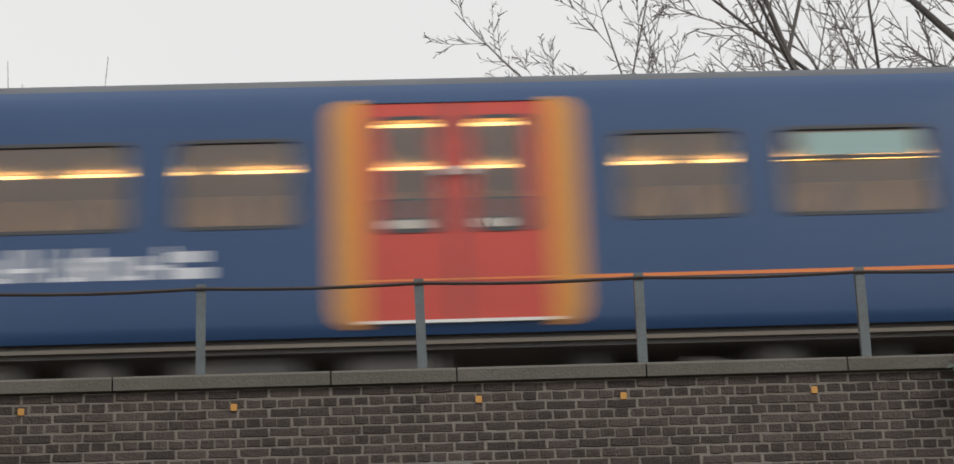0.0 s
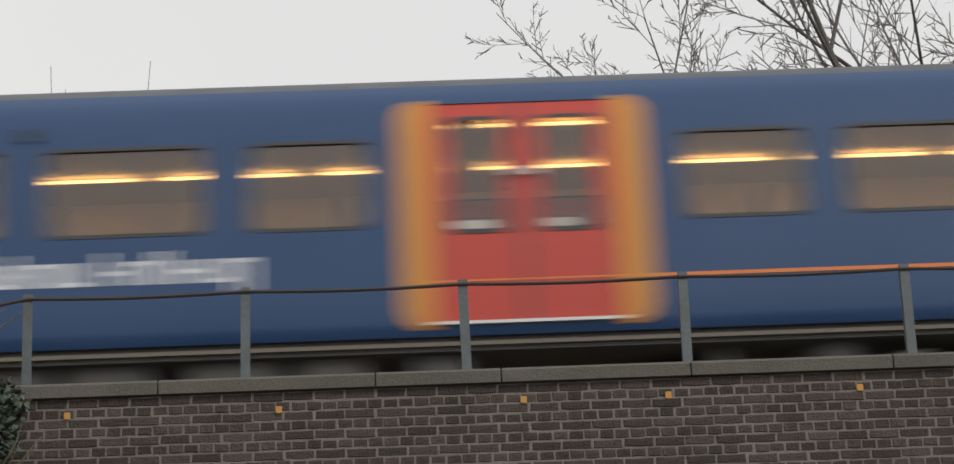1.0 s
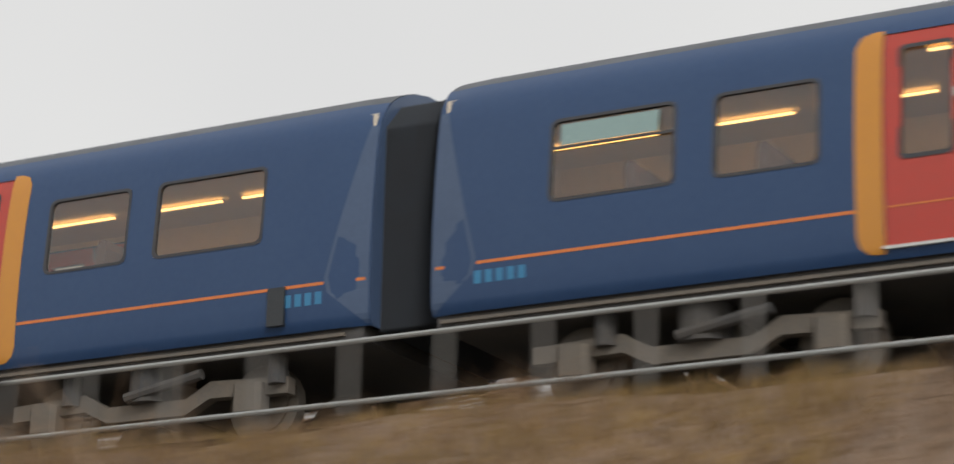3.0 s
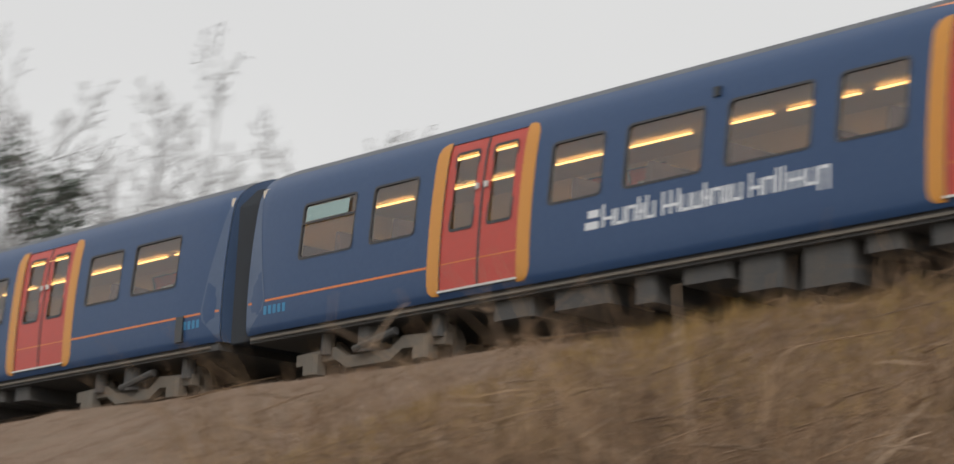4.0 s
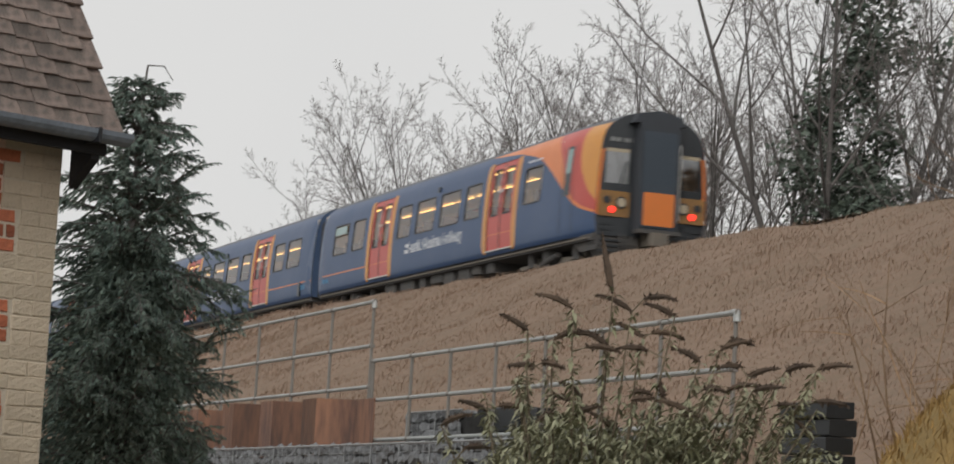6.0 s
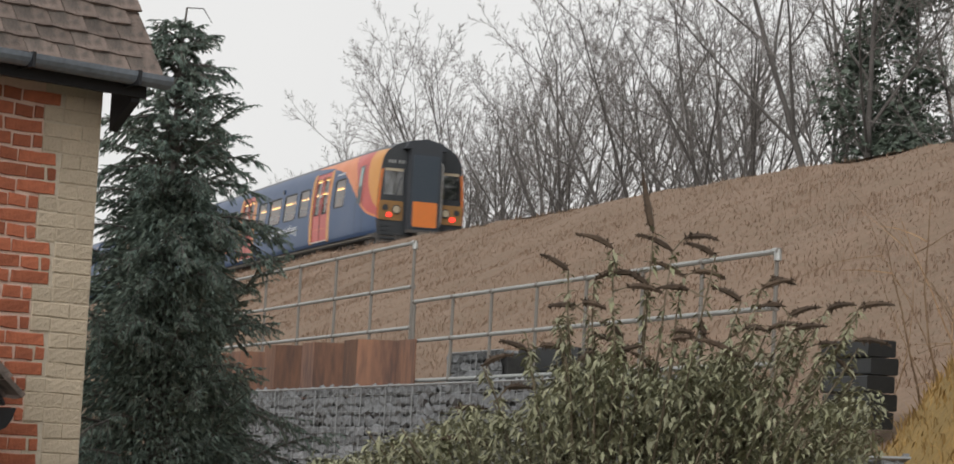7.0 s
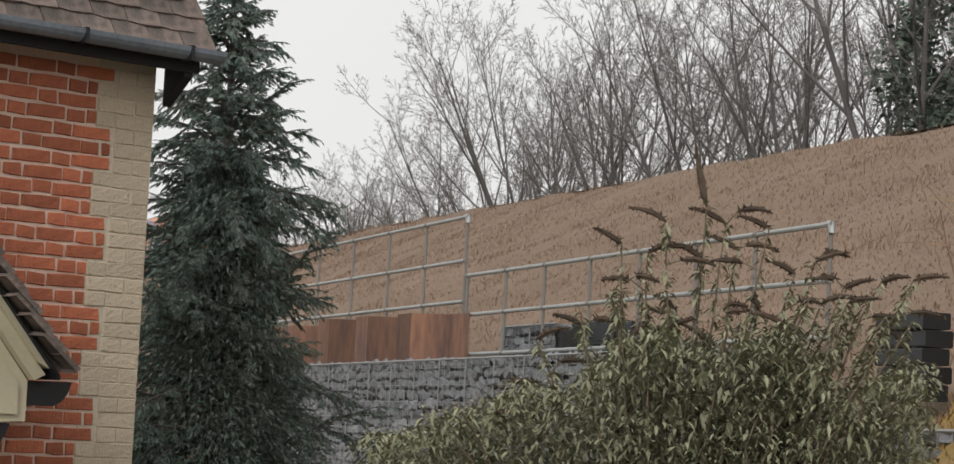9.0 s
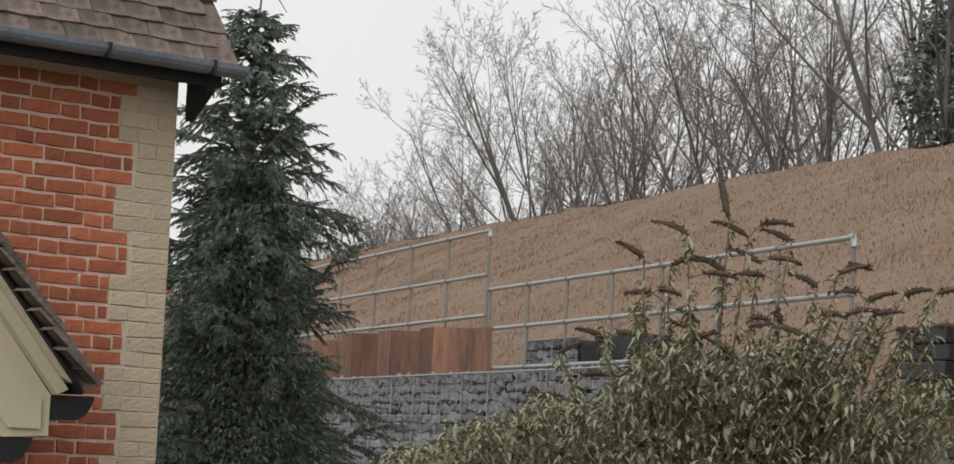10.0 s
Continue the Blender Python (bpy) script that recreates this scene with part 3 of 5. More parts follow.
        for zz in range(2):
            g = Geo()
            a = x + s * 0.0
            patch(g, *sorted((a + s * (0.05 if zz else 0), a + s * 0.26)), 1.52 + zz * 0.15, 1.62 + zz * 0.15, side, cab, 0.004)
            part("logo_mark", g, WHITE, car, "plain white mark")
        x += s * 0.36 * k
        for word in WORDS:
            for w, tall in word:
                lo, hi = 1.52 - (0.08 if tall == 2 else 0), 1.52 + (0.30 if tall == 1 else 0.215)
                # thin plain bars: uprights with a cross bar, by turns high and low
                g = Geo()
                bars = 2 if w < 0.3 else 3
                if w < 0.1:
                    bars = 1
                wide, st = w * k, 0.046
                for q in range(bars):
                    a = x + s * (wide - st) * (q / max(bars - 1, 1))
                    patch(g, *sorted((a, a + s * st)), lo, hi if q == 0 or tall == 1 and w > 0.3 else min(hi, 1.735), side, cab, 0.004)
                if bars > 1:
                    zb = (1.52, 1.61, 1.695)[int(w * 100 + x * 10) % 3]
                    patch(g, *sorted((x + s * st, x + s * (wide - st))), zb, zb + 0.04, side, cab, 0.004)
                part("word_block", g, WHITE, car, "white block of painted wording")
                x += s * (w + 0.026) * k
            x += s * 0.10 * k
    # dark box near the inner end, roof-line sensor
    for side in (-1, 1):
        if not cab:
            part("socket_box", Geo().box(CAR - 1.52, CAR - 1.32, *sorted((side * 1.38, side * 1.43)), 1.06, 1.46), BLACK, car, "small black jumper socket box")
        part("camera_pod", Geo().box(10.20, 10.30, *sorted((side * 1.29, side * 1.35)), 2.90, 3.02), BLACK, car)
    # gangway bellows at the inner end
    def bellows(x0, x1):
        n, o = 16, 1.16
        ring = [(-o, 0.95), (o, 0.95), (o, 3.1), (o - 0.3, 3.42), (0, 3.52), (-o + 0.3, 3.42), (-o, 3.1)]
        g = Geo()
        for i in range(n + 1):
            k = 1.0 if i % 2 else 0.95
            g.v += [(x0 + (x1 - x0) * i / n, y * k, 2.2 + (z - 2.2) * k) for y, z in ring]
        g.f = [(i * 7 + j, i * 7 + (j + 1) % 7, i * 7 + 7 + (j + 1) % 7, i * 7 + 7 + j) for i in range(n) for j in range(7)]
        part("gangway_bellows", g, BELLOWS, car, "dark ribbed gangway between the cars")
    bellows(-0.0, 0.36)
    if not cab:
        bellows(CAR - 0.36, CAR)
    if cab:
        cab_end(car)
    return car


def weld(g):
    """Joins equal vertices, so that the sheet shades smoothly."""
    index, verts, remap = {}, [], []
    for p in g.v:
        k = tuple(round(c, 4) for c in p)
        if k not in index:
            index[k] = len(verts)
            verts.append(p)
        remap.append(index[k])
    faces = [tuple(dict.fromkeys(remap[i] for i in f)) for f in g.f]
    out = Geo()
    out.v, out.f = verts, [f for f in faces if len(f) > 2]
    return out


def cab_end(car):
    X = FRONT
    zs = [z for z, _ in SECTION]
    # front mask with openings left for the two cab windows
    def width(z):
        return max(half_width(z) - 0.12, 0)
    mask = Geo()
    ys = [-1.30, -1.10, -0.56, -0.50, 0.50, 0.56, 1.10, 1.30]
    zrow = [0.98, 1.30, 1.62, 1.98, 2.10, 2.86, 3.0, 3.16, 3.32, 3.5, 3.6, 3.7]
    for i in range(len(ys) - 1):
        for j in range(len(zrow) - 1):
            my, mz = (ys[i] + ys[i + 1]) / 2, (zrow[j] + zrow[j + 1]) / 2
            if 2.10 < mz < 2.86 and 0.56 < abs(my) < 1.10:
                continue
            q = []
            for y, z in ((ys[i], zrow[j]), (ys[i + 1], zrow[j]), (ys[i + 1], zrow[j + 1]), (ys[i], zrow[j + 1])):
                w = width(z)
                yy = max(min(y, w), -w) if abs(y) < 1.30 else math.copysign(w, y)
                q.append((X + 0.06 - 0.09 * (abs(yy) / 1.30) ** 2 - max(z - 3.2, 0) * 0.10, yy, z))
            mask.add(q, [(0, 1, 2, 3)])
    part("front_mask", weld(mask), BLACK, car, "black front mask", smooth=True)
    for s in (-1, 1):
        g = Geo().add([(X + 0.01, s * 0.54, 2.08), (X - 0.03, s * 1.12, 2.08), (X - 0.03, s * 1.12, 2.88), (X + 0.01, s * 0.54, 2.88)], [(0, 1, 2, 3)])
        part("windscreen", g, CAB_GLASS, car, "tall cab windscreen")
        g = Geo().add([(X + 0.022, s * 0.56, 2.78), (X - 0.010, s * 1.10, 2.78), (X - 0.010, s * 1.10, 2.86), (X + 0.022, s * 0.56, 2.86)], [(0, 1, 2, 3)])
        part("sun_blind", g, LENS, car, "pale blind at the top of the windscreen")
        part("wiper", Geo().tube([(X + 0.05, s * 0.8, 2.02), (X + 0.05, s * 0.62, 2.6)], 0.012, 5), BLACK, car)
        # yellow lamp panel
        lamp = Geo().prism(rounded(*sorted((s * 0.53, s * 1.23)), 1.38, 1.93, 0.06), "x", X - 0.05, X + 0.05)
        panel = part("lamp_panel", lamp, LAMP_YELLOW, car, "grimy yellow lamp panel")
        part("headlight_rim", Geo().tube([(X + 0.05, s * 0.73, 1.69), (X + 0.075, s * 0.73, 1.69)], 0.13, 18), BLACK, panel)
        part("headlight", Geo().tube([(X + 0.075, s * 0.73, 1.69), (X + 0.085, s * 0.73, 1.69)], 0.10, 18), LENS, panel, "unlit round headlight")
        part("marker_lamp", Geo().tube([(X + 0.05, s * 1.06, 1.73), (X + 0.07, s * 1.06, 1.73)], 0.085, 16), BLACK, panel)
        part("tail_lamp", Geo().tube([(X + 0.05, s * 0.94, 1.53), (X + 0.075, s * 0.94, 1.53)], 0.070, 16), TAIL_RED, panel, "lit red tail lamp")
        c = Geo()
        zz = [1.40, 1.7, 2.1, 2.5, 2.86, 3.1, 3.20]
        c.add([(X - 0.018 + 0.13 * e, s * (width(z) - e), z) for z in zz for e in (0.0, 0.07)], [(2 * i, 2 * i + 1, 2 * i + 3, 2 * i + 2) for i in range(len(zz) - 1)])
        part("corner_band", c, ORANGE, car, "orange painted front corner")
        if s > 0:
            part("grab_rail", Geo().tube([(X + 0.05, s * 0.55, 1.3), (X + 0.16, s * 0.55, 1.4), (X + 0.16, s * 0.55, 3.0), (X + 0.05, s * 0.55, 3.1)], 0.03, 6), SILL, car)
        # plain blocks for the fleet number
    for k in range(6):
        y = -1.02 + k * 0.085 + (0.05 if k > 2 else 0)
        part("number_block", Geo().box(X + 0.0, X + 0.045, y, y + 0.045, 3.0, 3.09), GALV, car)
    # gangway nose
    nose = Geo()
    nose.prism([(-0.46, 1.12), (0.46, 1.12), (0.46, 3.38), (0.40, 3.52), (0.0, 3.60), (-0.40, 3.52), (-0.46, 3.38)], "x", X - 0.02, X + 0.34)
    n = part("gangway_nose", nose, BELLOWS, car, "black projecting gangway")
    part("gangway_door", Geo().prism(rounded(-0.39, 0.39, 1.18, 3.25, 0.05), "x", X + 0.34, X + 0.36), GANGWAY, n, "black end door")
    part("door_panel", Geo().prism(rounded(-0.35, 0.37, 1.22, 1.93, 0.03), "x", X + 0.36, X + 0.372), ORANGE, n, "orange lower door panel")
    part("footplate", Geo().box(X + 0.2, X + 0.5, -0.5, 0.5, 1.04, 1.12), UNDER, n)
    part("roof_hood", Geo().prism([(-0.62, 3.42), (0.62, 3.42), (0.5, 3.62), (0.0, 3.72), (-0.5, 3.62)], "x", X - 0.5, X + 0.30), BELLOWS, car)
    # valance, coupler, buffers beam
    part("valance", Geo().prism([(-1.06, 0.46), (1.06, 0.46), (1.24, 0.8), (1.29, 1.38), (-1.29, 1.38), (-1.24, 0.8)], "x", X - 0.5, X - 0.02), UNDER, car, "dark lower apron")
    for s in (-1, 1):
        part("cab_skirt", Geo().prism([(18.7, 1.0), (FRONT - 0.03, 1.0), (FRONT - 0.03, 0.66), (19.3, 0.66), (19.0, 0.80)], "y", *sorted((s * 1.20, s * 1.225))), UNDER, car, "dark lower cab skirt")
    for s in (-1, 1):
        for k in range(6):
            z = 0.62 + k * 0.115
            part("apron_rib", Geo().box(X - 0.06, X + 0.02, *sorted((s * 0.62, s * 1.17)), z, z + 0.045), BLACK, car)
        part("lifeguard", Geo().prism([(X - 0.35, 0.20), (X - 0.2, 0.20), (X - 0.08, 0.70), (X - 0.3, 0.70)], "y", *sorted((s * 0.70, s * 0.82))), BOGIE, car)
    part("coupler", Geo().box(X - 0.1, X + 0.55, -0.22, 0.22, 0.78, 1.06, cut=0.05), BOGIE, car, "dirty steel coupler")
    for s in (-1, 1):
        for k in range(4):
            part("jumper_hose", Geo().tube([(X, s * (0.35 + k * 0.12), 1.05), (X + 0.12, s * (0.35 + k * 0.12), 0.8), (X + 0.02, s * (0.38 + k * 0.12), 0.62)], 0.025, 6), UNDER, car)
    part("snow_plough", Geo().prism([(X - 0.4, 0.18), (X - 0.1, 0.18), (X - 0.1, 0.62), (X - 0.4, 0.62)], "y", -1.1, 1.1), UNDER, car)
    # cab door and painted sweep on both sides
    for side in (-1, 1):
        def along(z, pts):
            """Place along the car of a painted edge at height z; pts run upwards."""
            for (z0, x0), (z1, x1) in zip(pts, pts[1:]):
                if z <= z1:
                    return x0 + (x1 - x0) * max(z - z0, 0) / (z1 - z0)
            return pts[-1][1]

        def curve(z):
            return along(z, [(1.43, FRONT), (1.56, 19.5), (1.79, 18.95), (2.17, 18.4), (2.5, 17.85), (2.86, 17.2), (3.0, 16.8), (3.10, 16.35), (3.16, 15.95), (3.24, 15.5), (3.30, 14.9), (3.38, 13.4)])
        g = Geo()
        patch(g, 0, 1, 1.43, 3.42, side, True, 0.003, lambda z: (curve(z), FRONT - 0.01), nx=8)
        part("orange_sweep", g, ORANGE, car, "orange painted sweep round the cab", smooth=True)
        g = Geo()
        patch(g, 0, 1, 1.49, 3.42, side, True, 0.007, lambda z: (along(z, [(1.49, FRONT - 0.03), (1.62, 19.55), (1.82, 19.10), (2.17, 18.75), (2.5, 18.50), (2.75, 18.34), (3.1, 18.05), (3.42, 17.7)]), FRONT - 0.01), nx=6)
        part("red_band", g, RED, car, "red painted band", smooth=True)
        g = Geo()
        patch(g, 0, 1, 1.70, 3.42, side, True, 0.010, lambda z: (along(z, [(1.70, FRONT - 0.02), (1.9, 19.85), (2.1, 19.66), (2.4, 19.42), (2.75, 19.30), (3.1, 19.28), (3.42, 19.30)]), FRONT - 0.005), nx=6)
        part("yellow_band", g, YELLOW, car, "yellow painted band at the nose", smooth=True)
        g = Geo()
        patch(g, 18.58, 18.92, 1.92, 3.02, side, True, 0.012, nx=2)
        d = part("cab_door_window", g, BLACK, car, "narrow dark cab door window")
        g = Geo()
        patch(g, 18.63, 18.87, 2.42, 2.96, side, True, 0.015, nx=2)
        part("glass", g, HOPPER, d)
        for z0, z1, a, b in ((1.12, 3.08, 18.42, 18.44), (1.12, 3.08, 19.06, 19.08)):
            g = Geo()
            patch(g, a, b, z0, z1, side, True, 0.012)
            part("door_gap", g, RUBBER, car)
        for k in range(5):
            g = Geo()
            patch(g, 16.25 + k * 0.17, 16.34 + k * 0.17, 2.93, 2.99, side, True, 0.006)
            part("sign_block", g, WHITE, car)


CAB_CAR = build_car(True, False)
LEAD_CAR = build_car(True, True)
MID_CAR = build_car(False, False)
MID_CAR_TWO = copy_thing(MID_CAR, Matrix.Identity(4))
tagged(CAB_CAR, "blue rear train car with orange cab and red tail lamps")
tagged(LEAD_CAR, "blue leading train car with red doors and lit windows")


def train_x(t):
    """Place of the joint between the last two cars: the train slows a little."""
    return -31.598 - 19.159 * (t - 4) + 0.146 * (t - 4) ** 2


def motions():
    ts = [i * 0.2 for i in range(51)]
    for car, off, turn in ((CAB_CAR, 0.0, 0), (MID_CAR, -CAR, 0), (MID_CAR_TWO, -2 * CAR, 0), (LEAD_CAR, -2 * CAR, 180)):
        walk(car, [(t, pose(train_x(t) + off, MID, RAIL, 0, 0, turn)) for t in ts])



# ---- brick parapet over the bridge, its coping and railing ----
WALL_Y = 18.2
COURSE, STRETCH = 0.075, 0.2285
TOP = 6.83


def brick_mesh(name, w, h, depth, mat, seed):
    """A brick face with chipped, uneven edges; its front looks to -y."""
    r = random.Random(seed)
    j = 0.004
    pts = [(-w / 2, -h / 2), (0, -h / 2), (w / 2, -h / 2), (w / 2, h / 2), (0, h / 2), (-w / 2, h / 2)]
    front = [(x + r.uniform(-j, j), 0, z + r.uniform(-j, j)) for x, z in pts]
    inner = [(x * 0.95, -0.004 + r.uniform(-0.002, 0.002), z * 0.88) for x, _, z in front]
    back = [(x, depth, z) for x, _, z in front]
    n = 6
    g = Geo().add(inner + front + back, [tuple(range(n))] + [(i, n + i, n + (i + 1) % n, (i + 1) % n) for i in range(n)] + [(n + i, 2 * n + i, 2 * n + (i + 1) % n, n + (i + 1) % n) for i in range(n)])
    return g.data(name, mat), g


WALL_REST = WALL_BRICK.copy()
WALL_REST.name = "sooty_brick_rest"
nt = WALL_REST.node_tree
info = [k for k in nt.nodes if k.bl_idname == "ShaderNodeObjectInfo"][0]
isl = nt.nodes.new("ShaderNodeNewGeometry")
for link in list(info.outputs["Random"].links):
    nt.links.new(isl.outputs["Random Per Island"], link.to_socket)

wall = thing("wall_parapet", "sooty brown brick bridge parapet in alternating courses", "wall", kind="structure")
part("mortar", Geo().box(WALL_END, 30, WALL_Y + 0.002, WALL_Y + 0.46, 0, TOP), WALL_MORTAR, wall, "pale weathered mortar")
meshes = {k: [brick_mesh("brick", w, 0.060, 0.02, WALL_BRICK, 10 * k + i) for i in range(4)] for k, w in ((0, STRETCH - 0.016), (1, STRETCH / 2 - 0.015))}
rest = Geo()
r = random.Random(3)
single = 0
for c in range(16):
    z = TOP - COURSE * (c + 0.5)
    head = c % 2
    w = STRETCH / (2 if head else 1)
    off = 0 if head else STRETCH / 4
    for i in range(int(9.2 / w)):
        x = WALL_END + 0.08 + off + (i + 0.5) * w
        m, geo = meshes[head][r.randrange(4)]
        dx, dy, dz = r.uniform(-0.004, 0.004), r.uniform(-0.004, 0.003), r.uniform(-0.003, 0.003)
        if -0.9 < x < 2.4 and c < 9:
            b = part("brick", m, None, wall)
            b.location = (x + dx, WALL_Y + dy, z + dz)
            single += 1
        else:
            rest.add([(p[0] + x + dx, p[1] + WALL_Y + dy, p[2] + z + dz) for p in geo.v], geo.f)
part("brick_rest", rest, WALL_REST, wall, kind="stuff")
tag = Geo().prism(rounded(-0.023, 0.023, -0.026, 0.026, 0.006, 2), "y", -0.012, 0.006).data("survey_tag", YELLOW_TAG)
for x, z in ((0.763, 6.70), (1.845, 6.695), (-1.059, 6.69), (3.281, 6.70), (-2.63, 6.70)):
    t = part("survey_tag", tag, None, wall, "small yellow square tag")
    t.location = (x, WALL_Y - 0.005, z)
part("pale_block", Geo().box(0.36, 0.70, WALL_Y - 0.014, WALL_Y + 0.05, 6.12, 6.215, cut=0.01), STONE, wall, "pale stone block let into the brickwork")

coping = thing("coping", "dirty grey-brown stone coping on the parapet", "coping", kind="structure")
x = WALL_END - 0.02
k = 0
while x < 30:
    w = (1.52, 1.62, 0.94, 1.42)[k % 4]
    g = Geo().prism([(WALL_Y - 0.045, TOP + 0.005), (WALL_Y + 0.50, TOP + 0.005), (WALL_Y + 0.50, TOP + 0.13), (WALL_Y - 0.015, TOP + 0.12), (WALL_Y - 0.045, TOP + 0.095)], "x", x, x + w - 0.012)
    part("coping_stone", g, COPING, coping)
    x += w
    k += 1

railing = thing("parapet_railing", "old grey iron railing posts with a dark wire rail", "railing")
posts = [-2.954, -1.314, 0.353, 2.019, 3.723, 5.40, 7.08, 8.76]
for i, x in enumerate(posts):
    lean = 0.012 * math.sin(i * 2.3)
    g = Geo()
    m = Matrix.Translation((x, WALL_Y + 0.12, TOP + 0.10)) @ pose(0, 0, 0, 0, math.degrees(lean), 0)
    g.prism([(-0.036, -0.03), (0.036, -0.03), (0.036, -0.018), (-0.022, -0.018), (-0.022, 0.04), (-0.036, 0.04)], "z", 0, 0.765, m)
    g.box(-0.055, 0.055, -0.05, 0.06, 0.0, 0.012, m)
    part("post", g, POST_IRON, railing)
for a, b in zip(posts, posts[1:]):
    pts = [(a + (b - a) * i / 6, WALL_Y + 0.085, 7.655 - 0.018 * math.sin(math.pi * i / 6)) for i in range(7)]
    part("rail_wire", Geo().tube(pts, 0.014, 6), CABLE, railing, "dark sagging wire rail")
part("rail_wire", Geo().tube([(posts[0], WALL_Y + 0.085, 7.655), (-3.3, WALL_Y + 0.06, 7.58), (-3.7, WALL_Y + 0.02, 7.50)], 0.013, 6), CABLE, railing)

# galvanised railing along the bank's edge
bank_rail = thing("bank_railing", "weathered galvanised tube railing along the top of the bank", "railing")
for i in range(13):
    x = -15.78 + i * 0.99
    part("post", Geo().tube([(x, 19.0, 6.2), (x, 19.0, 7.31)], 0.032, 8), GALV_DULL, bank_rail)
for z in (6.75, 7.32):
    part("rail", Geo().tube([(-15.80, 19.0, z), (-3.85, 19.0, z)], 0.026, 8), GALV, bank_rail)
sign = thing("lineside_sign", "small blue sign with a yellow border on a post", "sign")
part("post", Geo().tube([(-4.75, 18.0, 5.7), (-4.75, 18.0, 6.6)], 0.03, 8), GALV_DULL, sign)
part("border", Geo().prism(rounded(-5.0, -4.50, 6.05, 6.72, 0.04), "y", 17.95, 17.965), YELLOW, sign)
part("face", Geo().prism(rounded(-4.91, -4.60, 6.14, 6.63, 0.03), "y", 17.943, 17.95), SIGN_BLUE, sign)


# ---- plants ----
def leaf_cards(centres, size, rnd, flat=0.5, long=1.6, droop=0.0):
    """Many small folded leaves, one at each centre."""
    g = Geo()
    for c in centres:
        s = size * rnd.uniform(0.6, 1.35)
        d = Vector((rnd.uniform(-1, 1), rnd.uniform(-1, 1), rnd.uniform(-1, 1) * flat - droop)).normalized()
        e = d.cross(Vector((rnd.uniform(-1, 1), rnd.uniform(-1, 1), rnd.uniform(0.2, 1)))).normalized()
        c = Vector(c)
        a, b = c - d * s * long / 2, c + d * s * long / 2
        lift = e.cross(d) * s * 0.18
        g.add([a, c + e * s * 0.5 + lift, b, c - e * s * 0.5 + lift], [(0, 1, 2), (0, 2, 3)])
    return g


def wander(p, d, length, n, rnd, bend, lift):
    pts = [Vector(p)]
    d = Vector(d).normalized()
    for _ in range(n):
        d = (d + Vector((rnd.uniform(-1, 1), rnd.uniform(-1, 1), rnd.uniform(-1, 1))) * bend + Vector((0, 0, lift))).normalized()
        pts.append(pts[-1] + d * (length / n))
    return pts


def tree_mesh(seed, height, stems=3, spread=0.42, thick=0.13, twig=0.0065, density=1.0):
    """Several straight stems fanning up from one foot, with ascending limbs and fine twigs, in two meshes."""
    rnd = random.Random(seed)
    wood, fine = Geo(), Geo()

    def grow(p, d, length, rad, level):
        n = (8, 6, 4, 2, 1)[level]
        pts = wander(p, d, length, n, rnd, (0.04, 0.06, 0.08, 0.11, 0.12)[level], (0.055, 0.07, 0.05, 0.03, 0.0)[level])
        end = rad * (0.18, 0.30, 0.4, 0.45, 0.6)[level]
        radii = [rad + (end - rad) * i / n for i in range(n + 1)]
        if level == 4:      # the last fine twigs are thin slivers
            e = (pts[1] - pts[0]).cross(Vector((rnd.uniform(-1, 1), rnd.uniform(-1, 1), rnd.uniform(-1, 1)))).normalized() * rad * 1.3
            fine.add([pts[0] - e, pts[0] + e, pts[1] + e * 0.5, pts[1] - e * 0.5], [(0, 1, 2, 3)])
            return
        (wood if level < 2 else fine).tube(pts, radii, (6, 5, 3, 3)[level], caps=False)
        count = int((7.5, 7, 6.2, 5.0)[level] * density + rnd.random())
        turn = rnd.uniform(0, 6.28)
        for k in range(count):
            t = (0.34, 0.26, 0.14, 0.10)[level] + (0.66, 0.74, 0.86, 0.9)[level] * (k + rnd.random()) / count
            t = min(t, 0.99)
            i = min(int(t * n), n - 1)
            q = pts[i].lerp(pts[i + 1], t * n - i)
            axis = (pts[i + 1] - pts[i]).normalized()
            u = axis.orthogonal().normalized()
            w = axis.cross(u)
            turn += 2.4 + rnd.uniform(-0.6, 0.6)
            out = u * math.cos(turn) + w * math.sin(turn)
            ang = rnd.uniform(0.42, 0.85) if level else rnd.uniform(0.40, 0.80)
            nd = axis * math.cos(ang) + out * math.sin(ang)
            ln = length * (0.56, 0.46, 0.46, 0.46)[level] * rnd.uniform(0.7, 1.15) * (1.2 - 0.75 * t)
            rr = max(min(radii[i] * 0.6, (1, 0.06, 0.024, 0.012, 0.008)[level + 1]), twig)
            grow(q, nd, ln, rr, level + 1)

    for s in range(stems):
        a = 2 * math.pi * (s + rnd.random() * 0.6) / stems
        k = spread * rnd.uniform(0.45, 1.1)
        d = (k * math.cos(a), k * math.sin(a), 1.0)
        base = (0.16 * math.cos(a), 0.16 * math.sin(a), -0.3)
        grow(base, d, height * rnd.uniform(0.80, 1.0), thick * rnd.uniform(0.75, 1.1), 0)
    return wood.data("trunk", BARK, True), fine.data("crown", TWIG)


